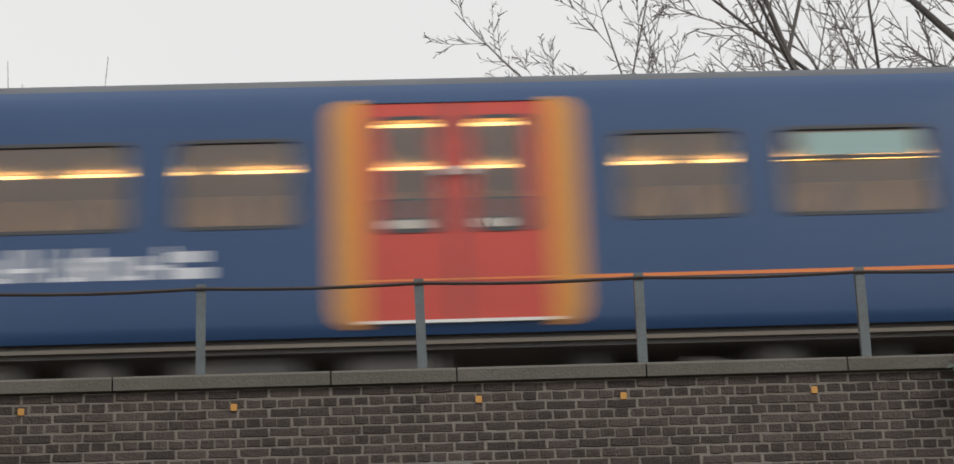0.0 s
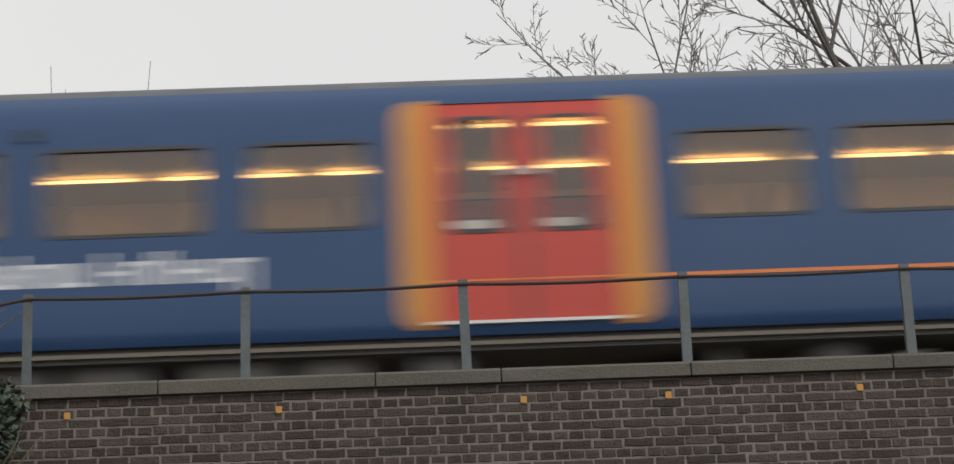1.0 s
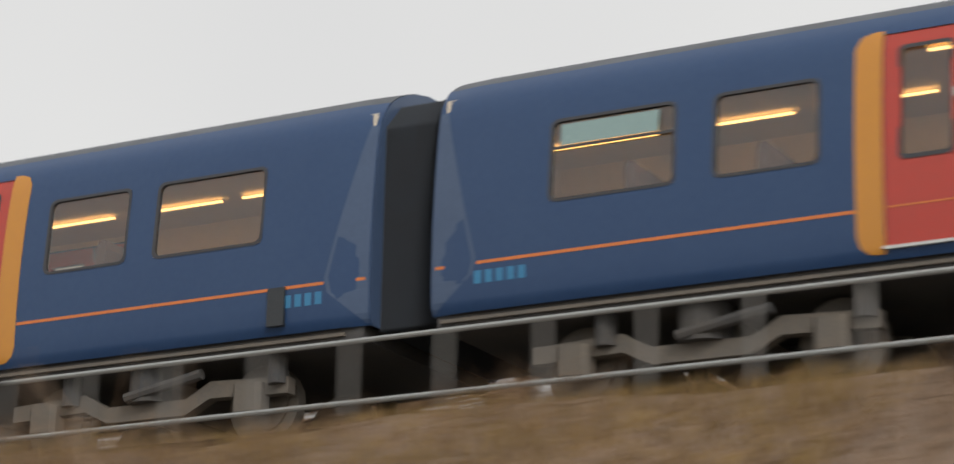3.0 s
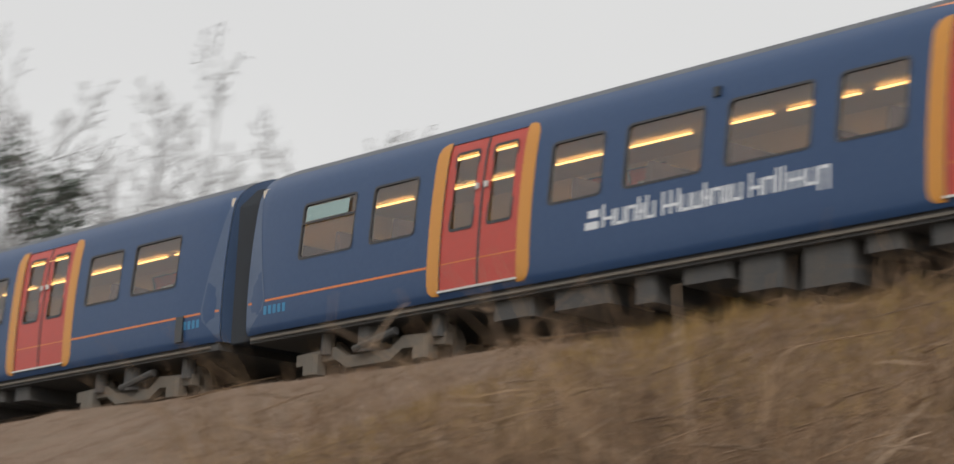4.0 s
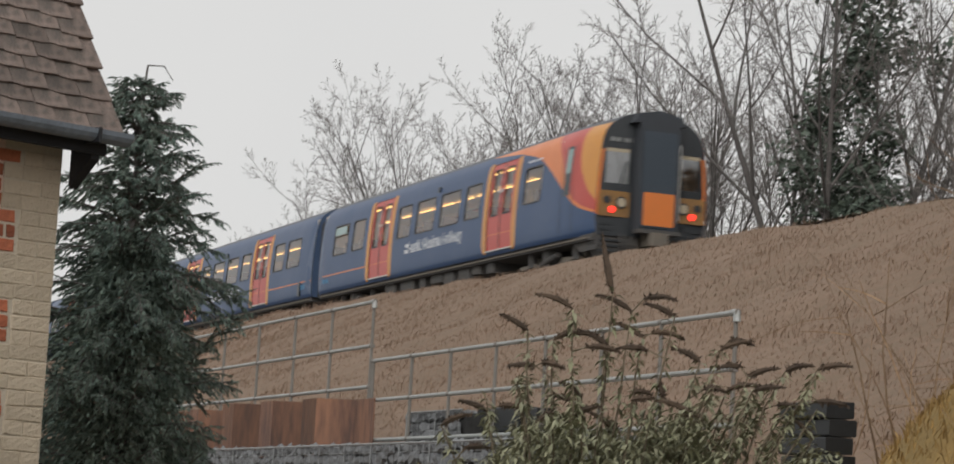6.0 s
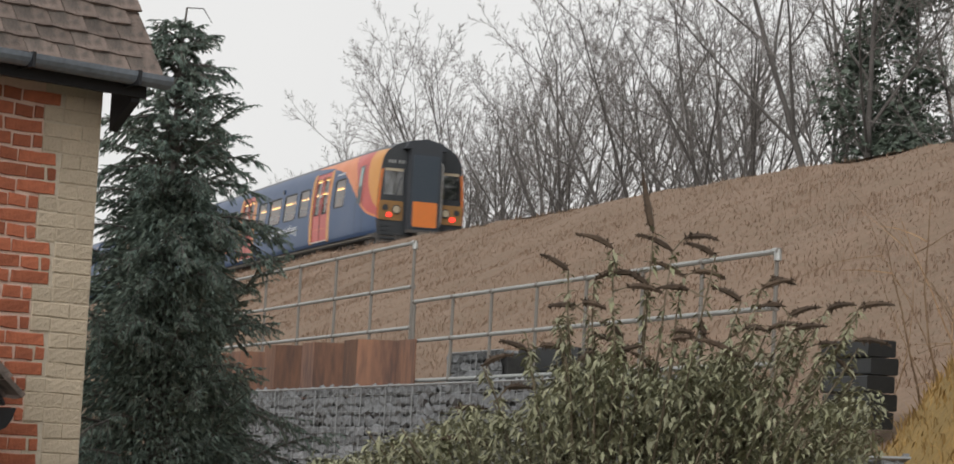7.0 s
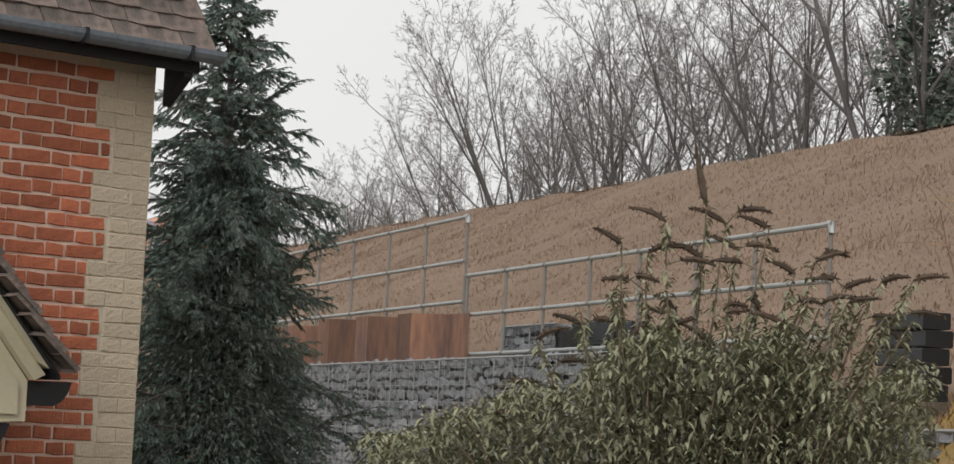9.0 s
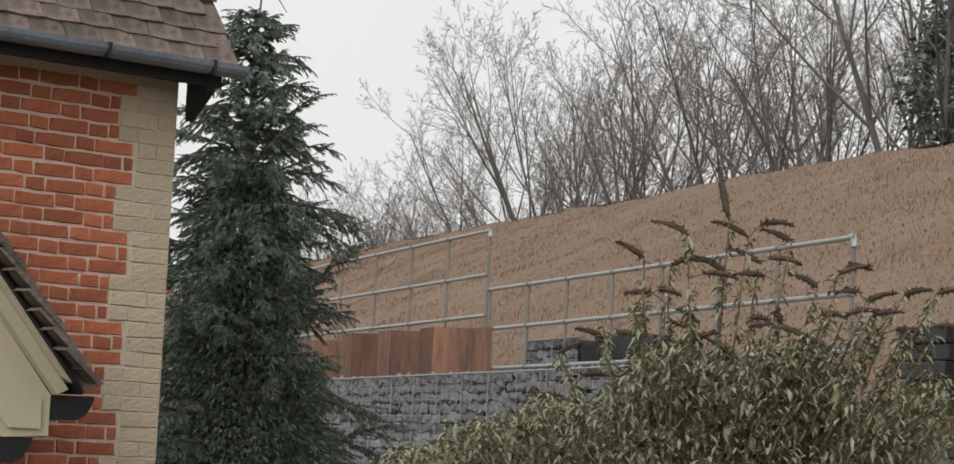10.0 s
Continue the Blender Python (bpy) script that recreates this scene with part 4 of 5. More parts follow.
def bare_tree(meshes, x, y, z, turn, scale, label="leafless grey-brown winter tree behind the railway", group="bare trees behind the line"):
    t = thing("bare_tree", label, "tree", group)
    part("trunk", meshes[0], None, t)
    part("crown", meshes[1], None, t)
    t.matrix_basis = pose(x, y, z, 0, 0, turn) @ Matrix.Diagonal((scale, scale, scale, 1))
    return t


TREES = [tree_mesh(11, 12.5, 5, 0.72, 0.12), tree_mesh(23, 12.8, 4, 0.55, 0.13), tree_mesh(37, 12.2, 5, 0.85, 0.11), tree_mesh(41, 12.8, 4, 0.60, 0.14)]
rnd = random.Random(8)
row = []
x = -38.5
while x > -93.5:
    row.append((x, rnd.uniform(30.5, 36)))
    x -= rnd.uniform(3.2, 4.3)
for i, (x, y) in enumerate(row):
    far = min(max((-x - 42) / 20, 0), 1)
    s = rnd.uniform(0.92, 1.0) * (0.80 + 0.14 * far + 0.10 * min(max((-x - 76) / 12, 0), 1))
    bare_tree(TREES[i % 4], x, y, bed_z(x, y) - 0.3, rnd.uniform(0, 360), s)
# the wide tree that ends the row, and a lower one beside it
bare_tree(TREES[2], -93.0, 33.0, bed_z(-93, 33) - 0.3, 130, 0.86, "wide spreading leafless tree at the end of the row")
bare_tree(TREES[0], -101.5, 33.0, bed_z(-101, 33) - 0.3, 250, 0.74, "small spreading leafless tree beside the wide one")
# small far trees beyond the bend
for i, (x, y) in enumerate(((-109.5, 31), (-112, 33.5), (-115, 31.5), (-117.5, 34), (-120.5, 32), (-124, 33))):
    bare_tree(TREES[(i + 1) % 4], x, y, bed_z(x, y) - 0.3, i * 70, 0.66 + 0.05 * (i % 3), "small distant leafless winter tree", "distant bare trees")
# the big tree beyond the bridge, and thin shoots beside it
BIG = tree_mesh(77, 17.0, 5, 0.60, 0.25, 0.009, 1.1)
bare_tree(BIG, 12.6, 31.0, bed_z(12.6, 31) - 0.3, 40, 1.0, "large dark leafless tree beyond the bridge", "trees beyond the bridge")
for x, mesh, turn, size in ((9.3, TREES[0], 200, 1.12),):
    bare_tree(mesh, x, 32.5, bed_z(x, 32.5) - 0.3, turn, size, "large dark leafless tree beyond the bridge", "trees beyond the bridge")
shoots = thing("sapling_shoots", "thin bare upright shoots behind the line", "sapling", "saplings beyond the bridge")
g = Geo()
rr = random.Random(4)
for x in (-3.55, -4.05, -4.25, -3.8, -4.6):
    top = 14.95 if x in (-3.55, -4.05) else 14.6
    pts = wander((x, 31.0, 3.0), (0, 0, 1), top - 3.0, 14, rr, 0.03, 0.05)
    g.tube(pts, [0.022 - 0.018 * i / 14 for i in range(15)], 4, caps=False)
    for k in range(9, 14):
        g.tube(wander(pts[k], (rr.uniform(-1, 1), rr.uniform(-1, 1), 1.6), 0.45, 3, rr, 0.1, 0.1), 0.006, 3, caps=False)
part("stem", g, TWIG, shoots, kind="stuff")

# tree smothered in ivy
ivy_tree = thing("ivy_clad_tree", "leafless tree with its trunk smothered in dark ivy", "tree")
part("trunk", TREES[3][0], None, ivy_tree)
part("crown", TREES[3][1], None, ivy_tree)
rr = random.Random(12)
cen = []
lumps = [(rr.gauss(0, 0.30 + 0.05 * h), rr.gauss(0, 0.30 + 0.05 * h), h, rr.uniform(0.45, 1.0) * (1.15 - 0.05 * h)) for h in [0.3 + 0.30 * i for i in range(36)]]
lumps += [(rr.uniform(-2.4, 2.4), rr.uniform(-2.0, 2.0), rr.uniform(2.5, 9.0), rr.uniform(0.3, 0.6)) for i in range(12)]
for cx, cy, cz, q in lumps:
    for k in range(int(330 * q)):
        v = Vector((rr.gauss(0, 1), rr.gauss(0, 1), rr.gauss(0, 1.2))) * q * 0.55
        cen.append((cx + v.x, cy + v.y, cz + v.z))
part("ivy", leaf_cards(cen, 0.13, rr), IVY, ivy_tree, "dense dark green ivy")
ivy_tree.matrix_basis = pose(-55.6, 30.0, bed_z(-55, 30) - 0.3, 0, 0, 30)

# scrub along the far side of the line
rr = random.Random(21)
g = Geo()
for k in range(2600):
    x = rr.uniform(-50, 14)
    y = rr.uniform(28.6, 31.5)
    z = bed_z(x, y) - 0.1
    d = (rr.uniform(-0.5, 0.5), rr.uniform(-0.5, 0.5), 1)
    h = rr.uniform(0.6, 1.7)
    g.tube(wander((x, y, z), d, h, 3, rr, 0.18, 0.0), [0.02, 0.016, 0.011, 0.006], 3, caps=False)
far_scrub = solo("far_scrub", g, TWIG, "low brown leafless scrub along the far side", "scrub", kind="stuff")
# leaf mass added behind the train to block sky between its wheels
spots = [(rr.uniform(-46, 16), rr.uniform(28.2, 30.5), 6.0 + 1.1 * rr.random()) for k in range(5000)]
spots += [(rr.uniform(-46, 16), rr.uniform(29.0, 31.0), 6.0 + 5.3 * rr.random()) for k in range(30000)]
g = leaf_cards(spots, 0.22, rr)
solo("far_undergrowth", g, STEM, "dense brown screen added to hide the sky under the train", "undergrowth", kind="stuff")

# ivy over the left end of the parapet, and over its other end
def ivy_mass(label, blobs, count, seed, size=0.075):
    rr = random.Random(seed)
    t = thing("ivy_bush", label, "ivy", "ivy on the parapet")
    c = []
    for k in range(count):
        bx, by, bz, rx, ry, rz = rr.choice(blobs)
        v = Vector((rr.gauss(0, 1), rr.gauss(0, 1), rr.gauss(0, 1))).normalized() * rr.uniform(0.3, 1.0) ** 0.4
        n = 1 + 0.35 * noise.noise((v.x * 2.2 + bx, v.y * 2.2, v.z * 2.2 + bz))
        c.append((bx + v.x * rx * n, by + v.y * ry * n, bz + v.z * rz * n))
    part("foliage", leaf_cards(c, size, rr, long=1.3), IVY, t)
    g = Geo()
    for bx, by, bz, rx, ry, rz in blobs:
        for k in range(7):
            a = rr.uniform(0, 6.28)
            g.tube(wander((bx, by, bz - rz), (math.cos(a) * 0.6, math.sin(a) * 0.6, 1), rz * 2.1, 5, rr, 0.25, 0.02), [0.014, 0.012, 0.01, 0.008, 0.006, 0.004], 4, caps=False)
    part("stem", g, CANE, t, kind="stuff")


ivy_mass("dark green ivy bush over the parapet's end", [(-4.15, 17.9, 6.45, 0.85, 0.45, 0.62), (-3.9, 17.95, 7.25, 0.33, 0.3, 0.62), (-3.35, 18.0, 6.62, 0.42, 0.32, 0.42), (-4.7, 17.9, 5.9, 0.8, 0.5, 0.6), (-4.4, 17.8, 7.0, 0.4, 0.3, 0.35), (-3.75, 17.9, 7.62, 0.2, 0.2, 0.26), (-5.2, 17.9, 6.3, 0.5, 0.4, 0.4)], 9500, 5, 0.055)
ivy_mass("dark ivy trailing over the coping", [(-3.12, 18.05, 6.78, 0.22, 0.20, 0.16), (-3.2, 18.08, 6.35, 0.16, 0.14, 0.3)], 520, 6, 0.05)
ivy_mass("dark ivy climbing over the coping and wire", [(4.75, 18.05, 6.72, 0.45, 0.22, 0.30), (5.2, 18.1, 6.9, 0.5, 0.25, 0.5), (4.95, 18.1, 6.3, 0.4, 0.18, 0.4)], 1500, 7, 0.055)

# grass on the bank: blades bent by the wind, in one mass
def blades(count, area, hmin, hmax, mat, name, label, seed, width=0.012, lean=0.5, ground=None):
    rr = np.random.RandomState(seed)
    xs = rr.uniform(area[0], area[1], count)
    if len(area) > 4:      # thicker towards the near end
        xs = area[1] - (area[1] - area[0]) * rr.uniform(0, 1, count) ** area[4]
    ysv = rr.uniform(area[2], area[3], count)
    v = np.zeros((count, 5, 3))
    for i in range(count):
        x, y = xs[i], ysv[i]
        clump = 0.6 + 0.8 * max(0.0, noise.noise((x * 0.8, y * 0.8, 3)) + 0.35)
        h = rr.uniform(hmin, hmax) * clump
        a = rr.uniform(0, 6.283)
        dx, dy = math.cos(a), math.sin(a)
        l = h * lean * rr.uniform(0.2, 1.2)
        z = (ground(x, y) if ground else bank_z(x, y) if y < CREST else bed_z(x, y)) - 0.02
        w = width * (0.6 + 0.8 * rr.rand())
        px, py = -dy * w, dx * w
        v[i] = ((x - px, y - py, z), (x + px, y + py, z), (x + dx * l * 0.4 + px * 0.7, y + dy * l * 0.4 + py * 0.7, z + h * 0.62),
                (x + dx * l * 0.4 - px * 0.7, y + dy * l * 0.4 - py * 0.7, z + h * 0.62), (x + dx * l, y + dy * l, z + h * 0.92))
    g = Geo()
    g.v = [tuple(p) for p in v.reshape(-1, 3)]
    g.f = [f for i in range(count) for f in ((5 * i, 5 * i + 1, 5 * i + 2, 5 * i + 3), (5 * i + 3, 5 * i + 2, 5 * i + 4))]
    solo(name, g, mat, label, "grass", kind="stuff")


blades(150000, (-75, -13, 9.7, 18.9, 1.25), 0.03, 0.10, BLADE, "bank_grass", "tan dead winter grass on the bank", 1, 0.006, 0.8)
blades(14000, (-150, -60, 12, 18.9, 1.5), 0.06, 0.2, BLADE, "far_bank_grass", "tan dead grass further along the bank", 4, 0.008, 1.0)
blades(9000, (-21, -6, 14.0, 18.7), 0.10, 0.28, GREEN_BLADE, "green_bank_grass", "yellow-green rough grass on the bank", 2)


def moss_z(x, y):
    """Turf hump at the foot of the bank."""
    t = min(max((x / y + 1.90) / 0.36, 0), 1)
    t = t * t * (3 - 2 * t)
    t *= 1 - min(max((x / y + 1.52) / 0.22, 0), 1) * 0.75
    edge = max(0, abs((y - 8.4) / 2.1) - 0.75 + 0.3 * noise.noise((x, y, 2)))
    return bank_z(x, y) + 0.05 + 1.35 * t * math.exp(-((y - 8.2) / 1.2) ** 2) - 0.22 * edge - 0.5 * max(0, x + 11.0) - 0.5 * max(0, -15.2 - x)


solo("moss_patch", sheet(steps((-16.0, -9.5, 0.25)), steps((6.4, 10.6, 0.25)), moss_z), MOSS, "mossy yellow-brown turf at the bank's foot", "turf", kind="structure", smooth=True)
blades(12000, (-15.8, -10.0, 6.6, 10.4), 0.05, 0.16, GREEN_BLADE, "mossy_bank_grass", "yellow-brown mossy grass at the bank's foot", 3, 0.006, 0.8, moss_z)

# dead weeds and brambles
def brush(count, area, hmin, hmax, seed, name, label, rad=0.006, arch=0.25, mat=None, zfn=None, west=-99.0):
    """Branching dead stems over a stretch of the bank; west cuts off the patch along a line."""
    rr = random.Random(seed)
    g = Geo()
    for k in range(count):
        x, y = rr.uniform(area[0], area[1]), rr.uniform(area[2], area[3])
        if x / y < west:
            continue
        z = (zfn or bank_z)(x, y)
        h = rr.uniform(hmin, hmax) * (0.65 + 0.5 * max(-0.3, noise.noise((x * 0.7, y * 0.7, 9))))
        pts = wander((x, y, z - 0.05), (rr.uniform(-0.6, 0.6), rr.uniform(-0.6, 0.6), 1), h, 5, rr, 0.16, -arch * rr.random() * 0.5)
        q = rad * rr.uniform(0.6, 1.5)
        g.tube(pts, [q, q * 0.9, q * 0.8, q * 0.65, q * 0.5, q * 0.35], 3, caps=False)
        for j in range(rr.randint(1, 4)):
            i = rr.randint(1, 4)
            g.tube(wander(pts[i], (rr.uniform(-1, 1), rr.uniform(-1, 1), rr.uniform(-0.1, 0.9)), h * rr.uniform(0.15, 0.42), 3, rr, 0.22, -0.05), [q * 0.6, q * 0.5, q * 0.4, q * 0.25], 3, caps=False)
    solo(name, g, mat or STEM, label, "weeds", kind="stuff")


brush(4200, (-17.5, -5.0, 11.0, 18.2), 0.3, 0.85, 31, "bank_brambles", "tangled brown dead brambles on the bank", 0.006)
brush(900, (-26, -17, 15.0, 18.6), 0.2, 0.5, 33, "crest_weeds", "short dead weeds at the bank's crest", 0.005)
brush(1500, (-15.6, -9.0, 8.8, 12.0), 1.5, 2.8, 32, "tall_dead_weeds", "tall tangled reddish-brown dead weeds", 0.007, 0.15, west=-1.56)
brush(900, (-14.2, -9.0, 7.0, 9.2), 0.9, 2.0, 39, "leaning_dead_weeds", "reddish-brown dead weeds leaning over the turf", 0.006, 0.2, zfn=moss_z, west=-1.53)
brush(260, (-17.0, -8.5, 8.6, 13.0), 1.2, 2.6, 38, "pale_bramble_canes", "long pale arching bramble canes", 0.013, 0.35, PALE_STEM, west=-1.58)
brush(60, (-16.6, -14.8, 9.0, 11.4), 1.3, 2.6, 36, "single_dead_stems", "sparse tall dead weed stems", 0.008, 0.05)


def conifer(x, y, z, height, seed):
    """Dense dark cypress: whorls of drooping boughs carrying hanging sprays."""
    rr = random.Random(seed)
    t = thing("conifer_tree", "dense dark green conifer with ragged feathery boughs", "tree")
    part("trunk", Geo().tube([(0, 0, -0.2), (0.02, 0, height * 0.5), (0, 0.01, height * 0.97)], [0.13, 0.07, 0.012], 8), BARK, t)
    g, wood = Geo(), Geo()

    def leaflet(p, d, ln):
        e = d.cross(Vector((rr.uniform(-1, 1), rr.uniform(-1, 1), rr.uniform(-1, 1)))).normalized() * ln * rr.uniform(0.09, 0.17)
        m = p + d * ln * 0.45
        g.add([p, m + e, p + d * ln + Vector((0, 0, -0.18 * ln)), m - e], [(0, 1, 2, 3)])

    def spray(p, d, ln):
        """A flat hanging spray: a thin twig feathered on both sides."""
        q = wander(p, d, ln, 3, rr, 0.10, -0.13)
        wood.tube(q, [0.005, 0.004, 0.003, 0.002], 3, caps=False)
        axis = (q[3] - q[0]).normalized()
        side = axis.cross(Vector((0, 0, 1)))
        side = (side if side.length > 0.05 else Vector((1, 0, 0))).normalized()
        for k in range(int(8 + 110 * ln)):
            s = rr.random()
            j = min(int(s * 3), 2)
            b = q[j].lerp(q[j + 1], s * 3 - j)
            w = (axis * rr.uniform(0.5, 1.0) + side * rr.choice((-1, 1)) * rr.uniform(0.1, 0.9) + Vector((0, 0, rr.uniform(-0.55, 0.15)))).normalized()
            leaflet(b, w, rr.uniform(0.028, 0.068) * (1.1 - 0.4 * s))

    n = 250
    for i in range(n):
        f = ((i + rr.random()) / n) ** 0.9
        h = height * (0.02 + 0.95 * f)
        reach = (1.27 * (1 - f) ** 0.62 + 0.05) * rr.uniform(0.55, 1.16)
        a = i * 2.399 + rr.uniform(-0.4, 0.4)
        pts = wander((0, 0, h - 0.10 * reach), (math.cos(a), math.sin(a), rr.uniform(0.3, 1.2)), reach * 1.12, 6, rr, 0.16, -0.13)
        wood.tube(pts, [0.016, 0.013, 0.011, 0.009, 0.007, 0.005, 0.003], 4, caps=False)
        m = int(8 + 17 * reach)
        for k in range(m):
            s = min(0.15 + 0.85 * (k + rr.random()) / m, 1.0)
            j = min(int(s * 6), 5)
            p = pts[j].lerp(pts[j + 1], s * 6 - j)
            out = (pts[j + 1] - pts[j]).normalized()
            side = out.cross(Vector((0, 0, 1))).normalized() * (1 if k % 2 else -1)
            d = out * rr.uniform(0.5, 1.0) + side * rr.uniform(0.3, 0.9) * (1.15 - s) + Vector((0, 0, rr.uniform(-0.6, 0.45)))
            spray(p, d, rr.uniform(0.14, 0.26) * (0.55 + 0.45 * min(reach, 1.0)))
        spray(pts[-1], pts[-1] - pts[-2], 0.16)
    # older brownish-green sprays that close the heart of the tree
    for k in range(60000):
        f = rr.random() ** 1.3
        h = height * (0.02 + 0.72 * f)
        a = rr.uniform(0, 6.283)
        reach = (1.22 * (1 - 0.9 * f) ** 0.62) * (0.80 + 0.42 * noise.noise((math.cos(a) * 1.8, math.sin(a) * 1.8, h * 3.0)))
        q = reach * rr.uniform(0.15, 1.0) ** 0.6
        d = Vector((math.cos(a) * 0.7 + rr.uniform(-0.5, 0.5), math.sin(a) * 0.7 + rr.uniform(-0.5, 0.5), rr.uniform(-0.9, 0.3))).normalized()
        leaflet(Vector((q * math.cos(a), q * math.sin(a), h)), d, rr.uniform(0.035, 0.075))
    part("bough", wood, BARK, t, kind="stuff")
    part("foliage", g, NEEDLE, t, "dark drooping sprays")
    # one bare nodding leader at the top
    part("leader", Geo().tube([(0.02, 0, height * 0.93), (-0.10, 0.05, height * 1.0), (-0.2, 0.20, height * 1.005), (-0.22, 0.28, height * 0.985)], [0.012, 0.008, 0.005, 0.003], 4), BARK, t)
    t.matrix_basis = pose(x, y, z)
    return t


conifer(-18.55, 4.08, -0.05, 5.0, 17)


def seed_head(g, p, d, ln, rr, fat=1.0):
    """Drooping dead flower spike made of many small tufts."""
    pts = wander(p, d, ln, 5, rr, 0.08, -0.14 if fat == 1.0 else 0.1)
    g.tube(pts, [k * fat for k in (0.005, 0.014, 0.015, 0.012, 0.008, 0.002)], 5)
    for k in range(int(44 * fat)):
        s = rr.uniform(0.05, 0.97)
        j = min(int(s * 5), 4)
        q = pts[j].lerp(pts[j + 1], s * 5 - j)
        o = Vector((rr.uniform(-1, 1), rr.uniform(-1, 1), rr.uniform(-1, 1))).normalized()
        w = 0.020 * fat * (1.2 - s)
        e = o.orthogonal().normalized() * 0.007
        g.add([q - e, q + o * (w + 0.014), q + e], [(0, 1, 2)])


def lance_leaf(g, p, d, ln, rr):
    """Narrow leaf, folded along its rib and curling down."""
    side = d.cross(Vector((0, 0, 1)))
    side = (side if side.length > 0.05 else Vector((1, 0, 0))).normalized()
    w = ln * rr.uniform(0.13, 0.20)
    up = side.cross(d).normalized()
    a, b, c = p, p + d * ln * 0.5 + Vector((0, 0, -0.05 * ln)), p + d * ln + Vector((0, 0, -0.28 * ln))
    g.add([a, b + side * w + up * w * 0.4, c, b - side * w + up * w * 0.4, b], [(0, 1, 4), (4, 1, 2), (0, 4, 3), (4, 2, 3)])


def buddleia(x, y, z, seed):
    rr = random.Random(seed)
    t = thing("flowering_shrub", "sprawling grey-green shrub with brown dead flower spikes", "shrub")
    canes, leaves, heads = Geo(), Geo(), Geo()
    # frame: r across the view, b away from it
    rt, bk = Vector((math.cos(radians(67)), math.sin(radians(67)), 0)), Vector((-math.sin(radians(67)), math.cos(radians(67)), 0))
    tips = []
    # the tall arching canes that stand clear of the mass: across, height
    for u, h in ((0.13, 2.80), (-0.27, 2.60), (-0.05, 2.70), (0.30, 2.62), (0.42, 2.68), (0.55, 2.50), (0.66, 2.58), (0.95, 2.46), (0.78, 2.44), (1.12, 2.50), (-0.62, 2.12), (0.12, 2.55), (-0.45, 2.22), (0.22, 2.72), (-0.15, 2.58)):
        tips.append((u, rr.uniform(-0.3, 0.3), h))
    for k in range(60):
        tips.append((rr.uniform(-0.45, 1.15), rr.uniform(-0.4, 0.4), rr.uniform(2.12, 2.42)))
    for k in range(170):
        u = rr.uniform(-1.42, 1.2)
        top = 2.36 - 0.42 * abs(u - 0.12) + 0.28 * max(0, u - 0.4)
        tips.append((u, rr.uniform(-0.6, 0.6), top * rr.uniform(0.62, 1.0)))
    for n, (u, b, h) in enumerate(tips):
        tip = rt * u + bk * b + Vector((0, 0, h))
        base = rt * u * 0.25 + bk * b * 0.3
        bend = base.lerp(tip, 0.55) + Vector((0, 0, 0.22 * h))
        bend = base + (bend - base) * 0.96
        pts = [base.lerp(bend, s).lerp(bend.lerp(tip, s), s) + Vector((rr.uniform(-1, 1), rr.uniform(-1, 1), 0)) * 0.015 for s in [i / 8 for i in range(9)]]
        if n == 0:
            pts = [base.lerp(tip, i / 8) for i in range(9)]
        canes.tube(pts, [0.013 - 0.0095 * i / 8 for i in range(9)], 4, caps=False)
        d_tip = (pts[-1] - pts[-2]).normalized()
        clear = n < 75
        if n < 15 or clear and rr.random() < 0.14:
            d = Vector((0, 0, 1)) + rt * rr.uniform(-0.1, 0.1) - rt * 0.25 if n == 0 else d_tip * 0.5 + rt * rr.choice((-1, 1)) * 0.9 + Vector((0, 0, 0.25))
            seed_head(heads, pts[-1], d, 0.30 if n == 0 else rr.uniform(0.13, 0.21), rr, 1.25 if n == 0 else 1.0)
            for q in range(1 if 0 < n < 15 else 0):
                sd = rr.choice((-1, 1))
                p0 = pts[rr.randint(7, 8)]
                p1 = p0 + rt * sd * rr.uniform(0.03, 0.08) + Vector((0, 0, rr.uniform(0.02, 0.07)))
                canes.tube([p0, p1], 0.004, 3, caps=False)
                seed_head(heads, p1, rt * sd + Vector((0, 0, 0.35)) + bk * rr.uniform(-0.5, 0.5), rr.uniform(0.10, 0.18), rr)
        elif rr.random() < 0.1:
            seed_head(heads, pts[-1], rt * rr.uniform(-1, 1) + Vector((0, 0, 0.35)), rr.uniform(0.08, 0.15), rr)
        for k in range(105 if clear else 60):
            s = 1 - 0.55 * rr.random() ** 1.2 if clear else rr.uniform(0.25, 1.0)
            j = min(int(s * 8), 7)
            p = pts[j].lerp(pts[j + 1], s * 8 - j)
            d = (rt * rr.uniform(-1, 1) + bk * rr.uniform(-1, 1) + Vector((0, 0, rr.uniform(-0.55, 0.35)))).normalized()
            lance_leaf(leaves, p, d, rr.uniform(0.032, 0.075), rr)
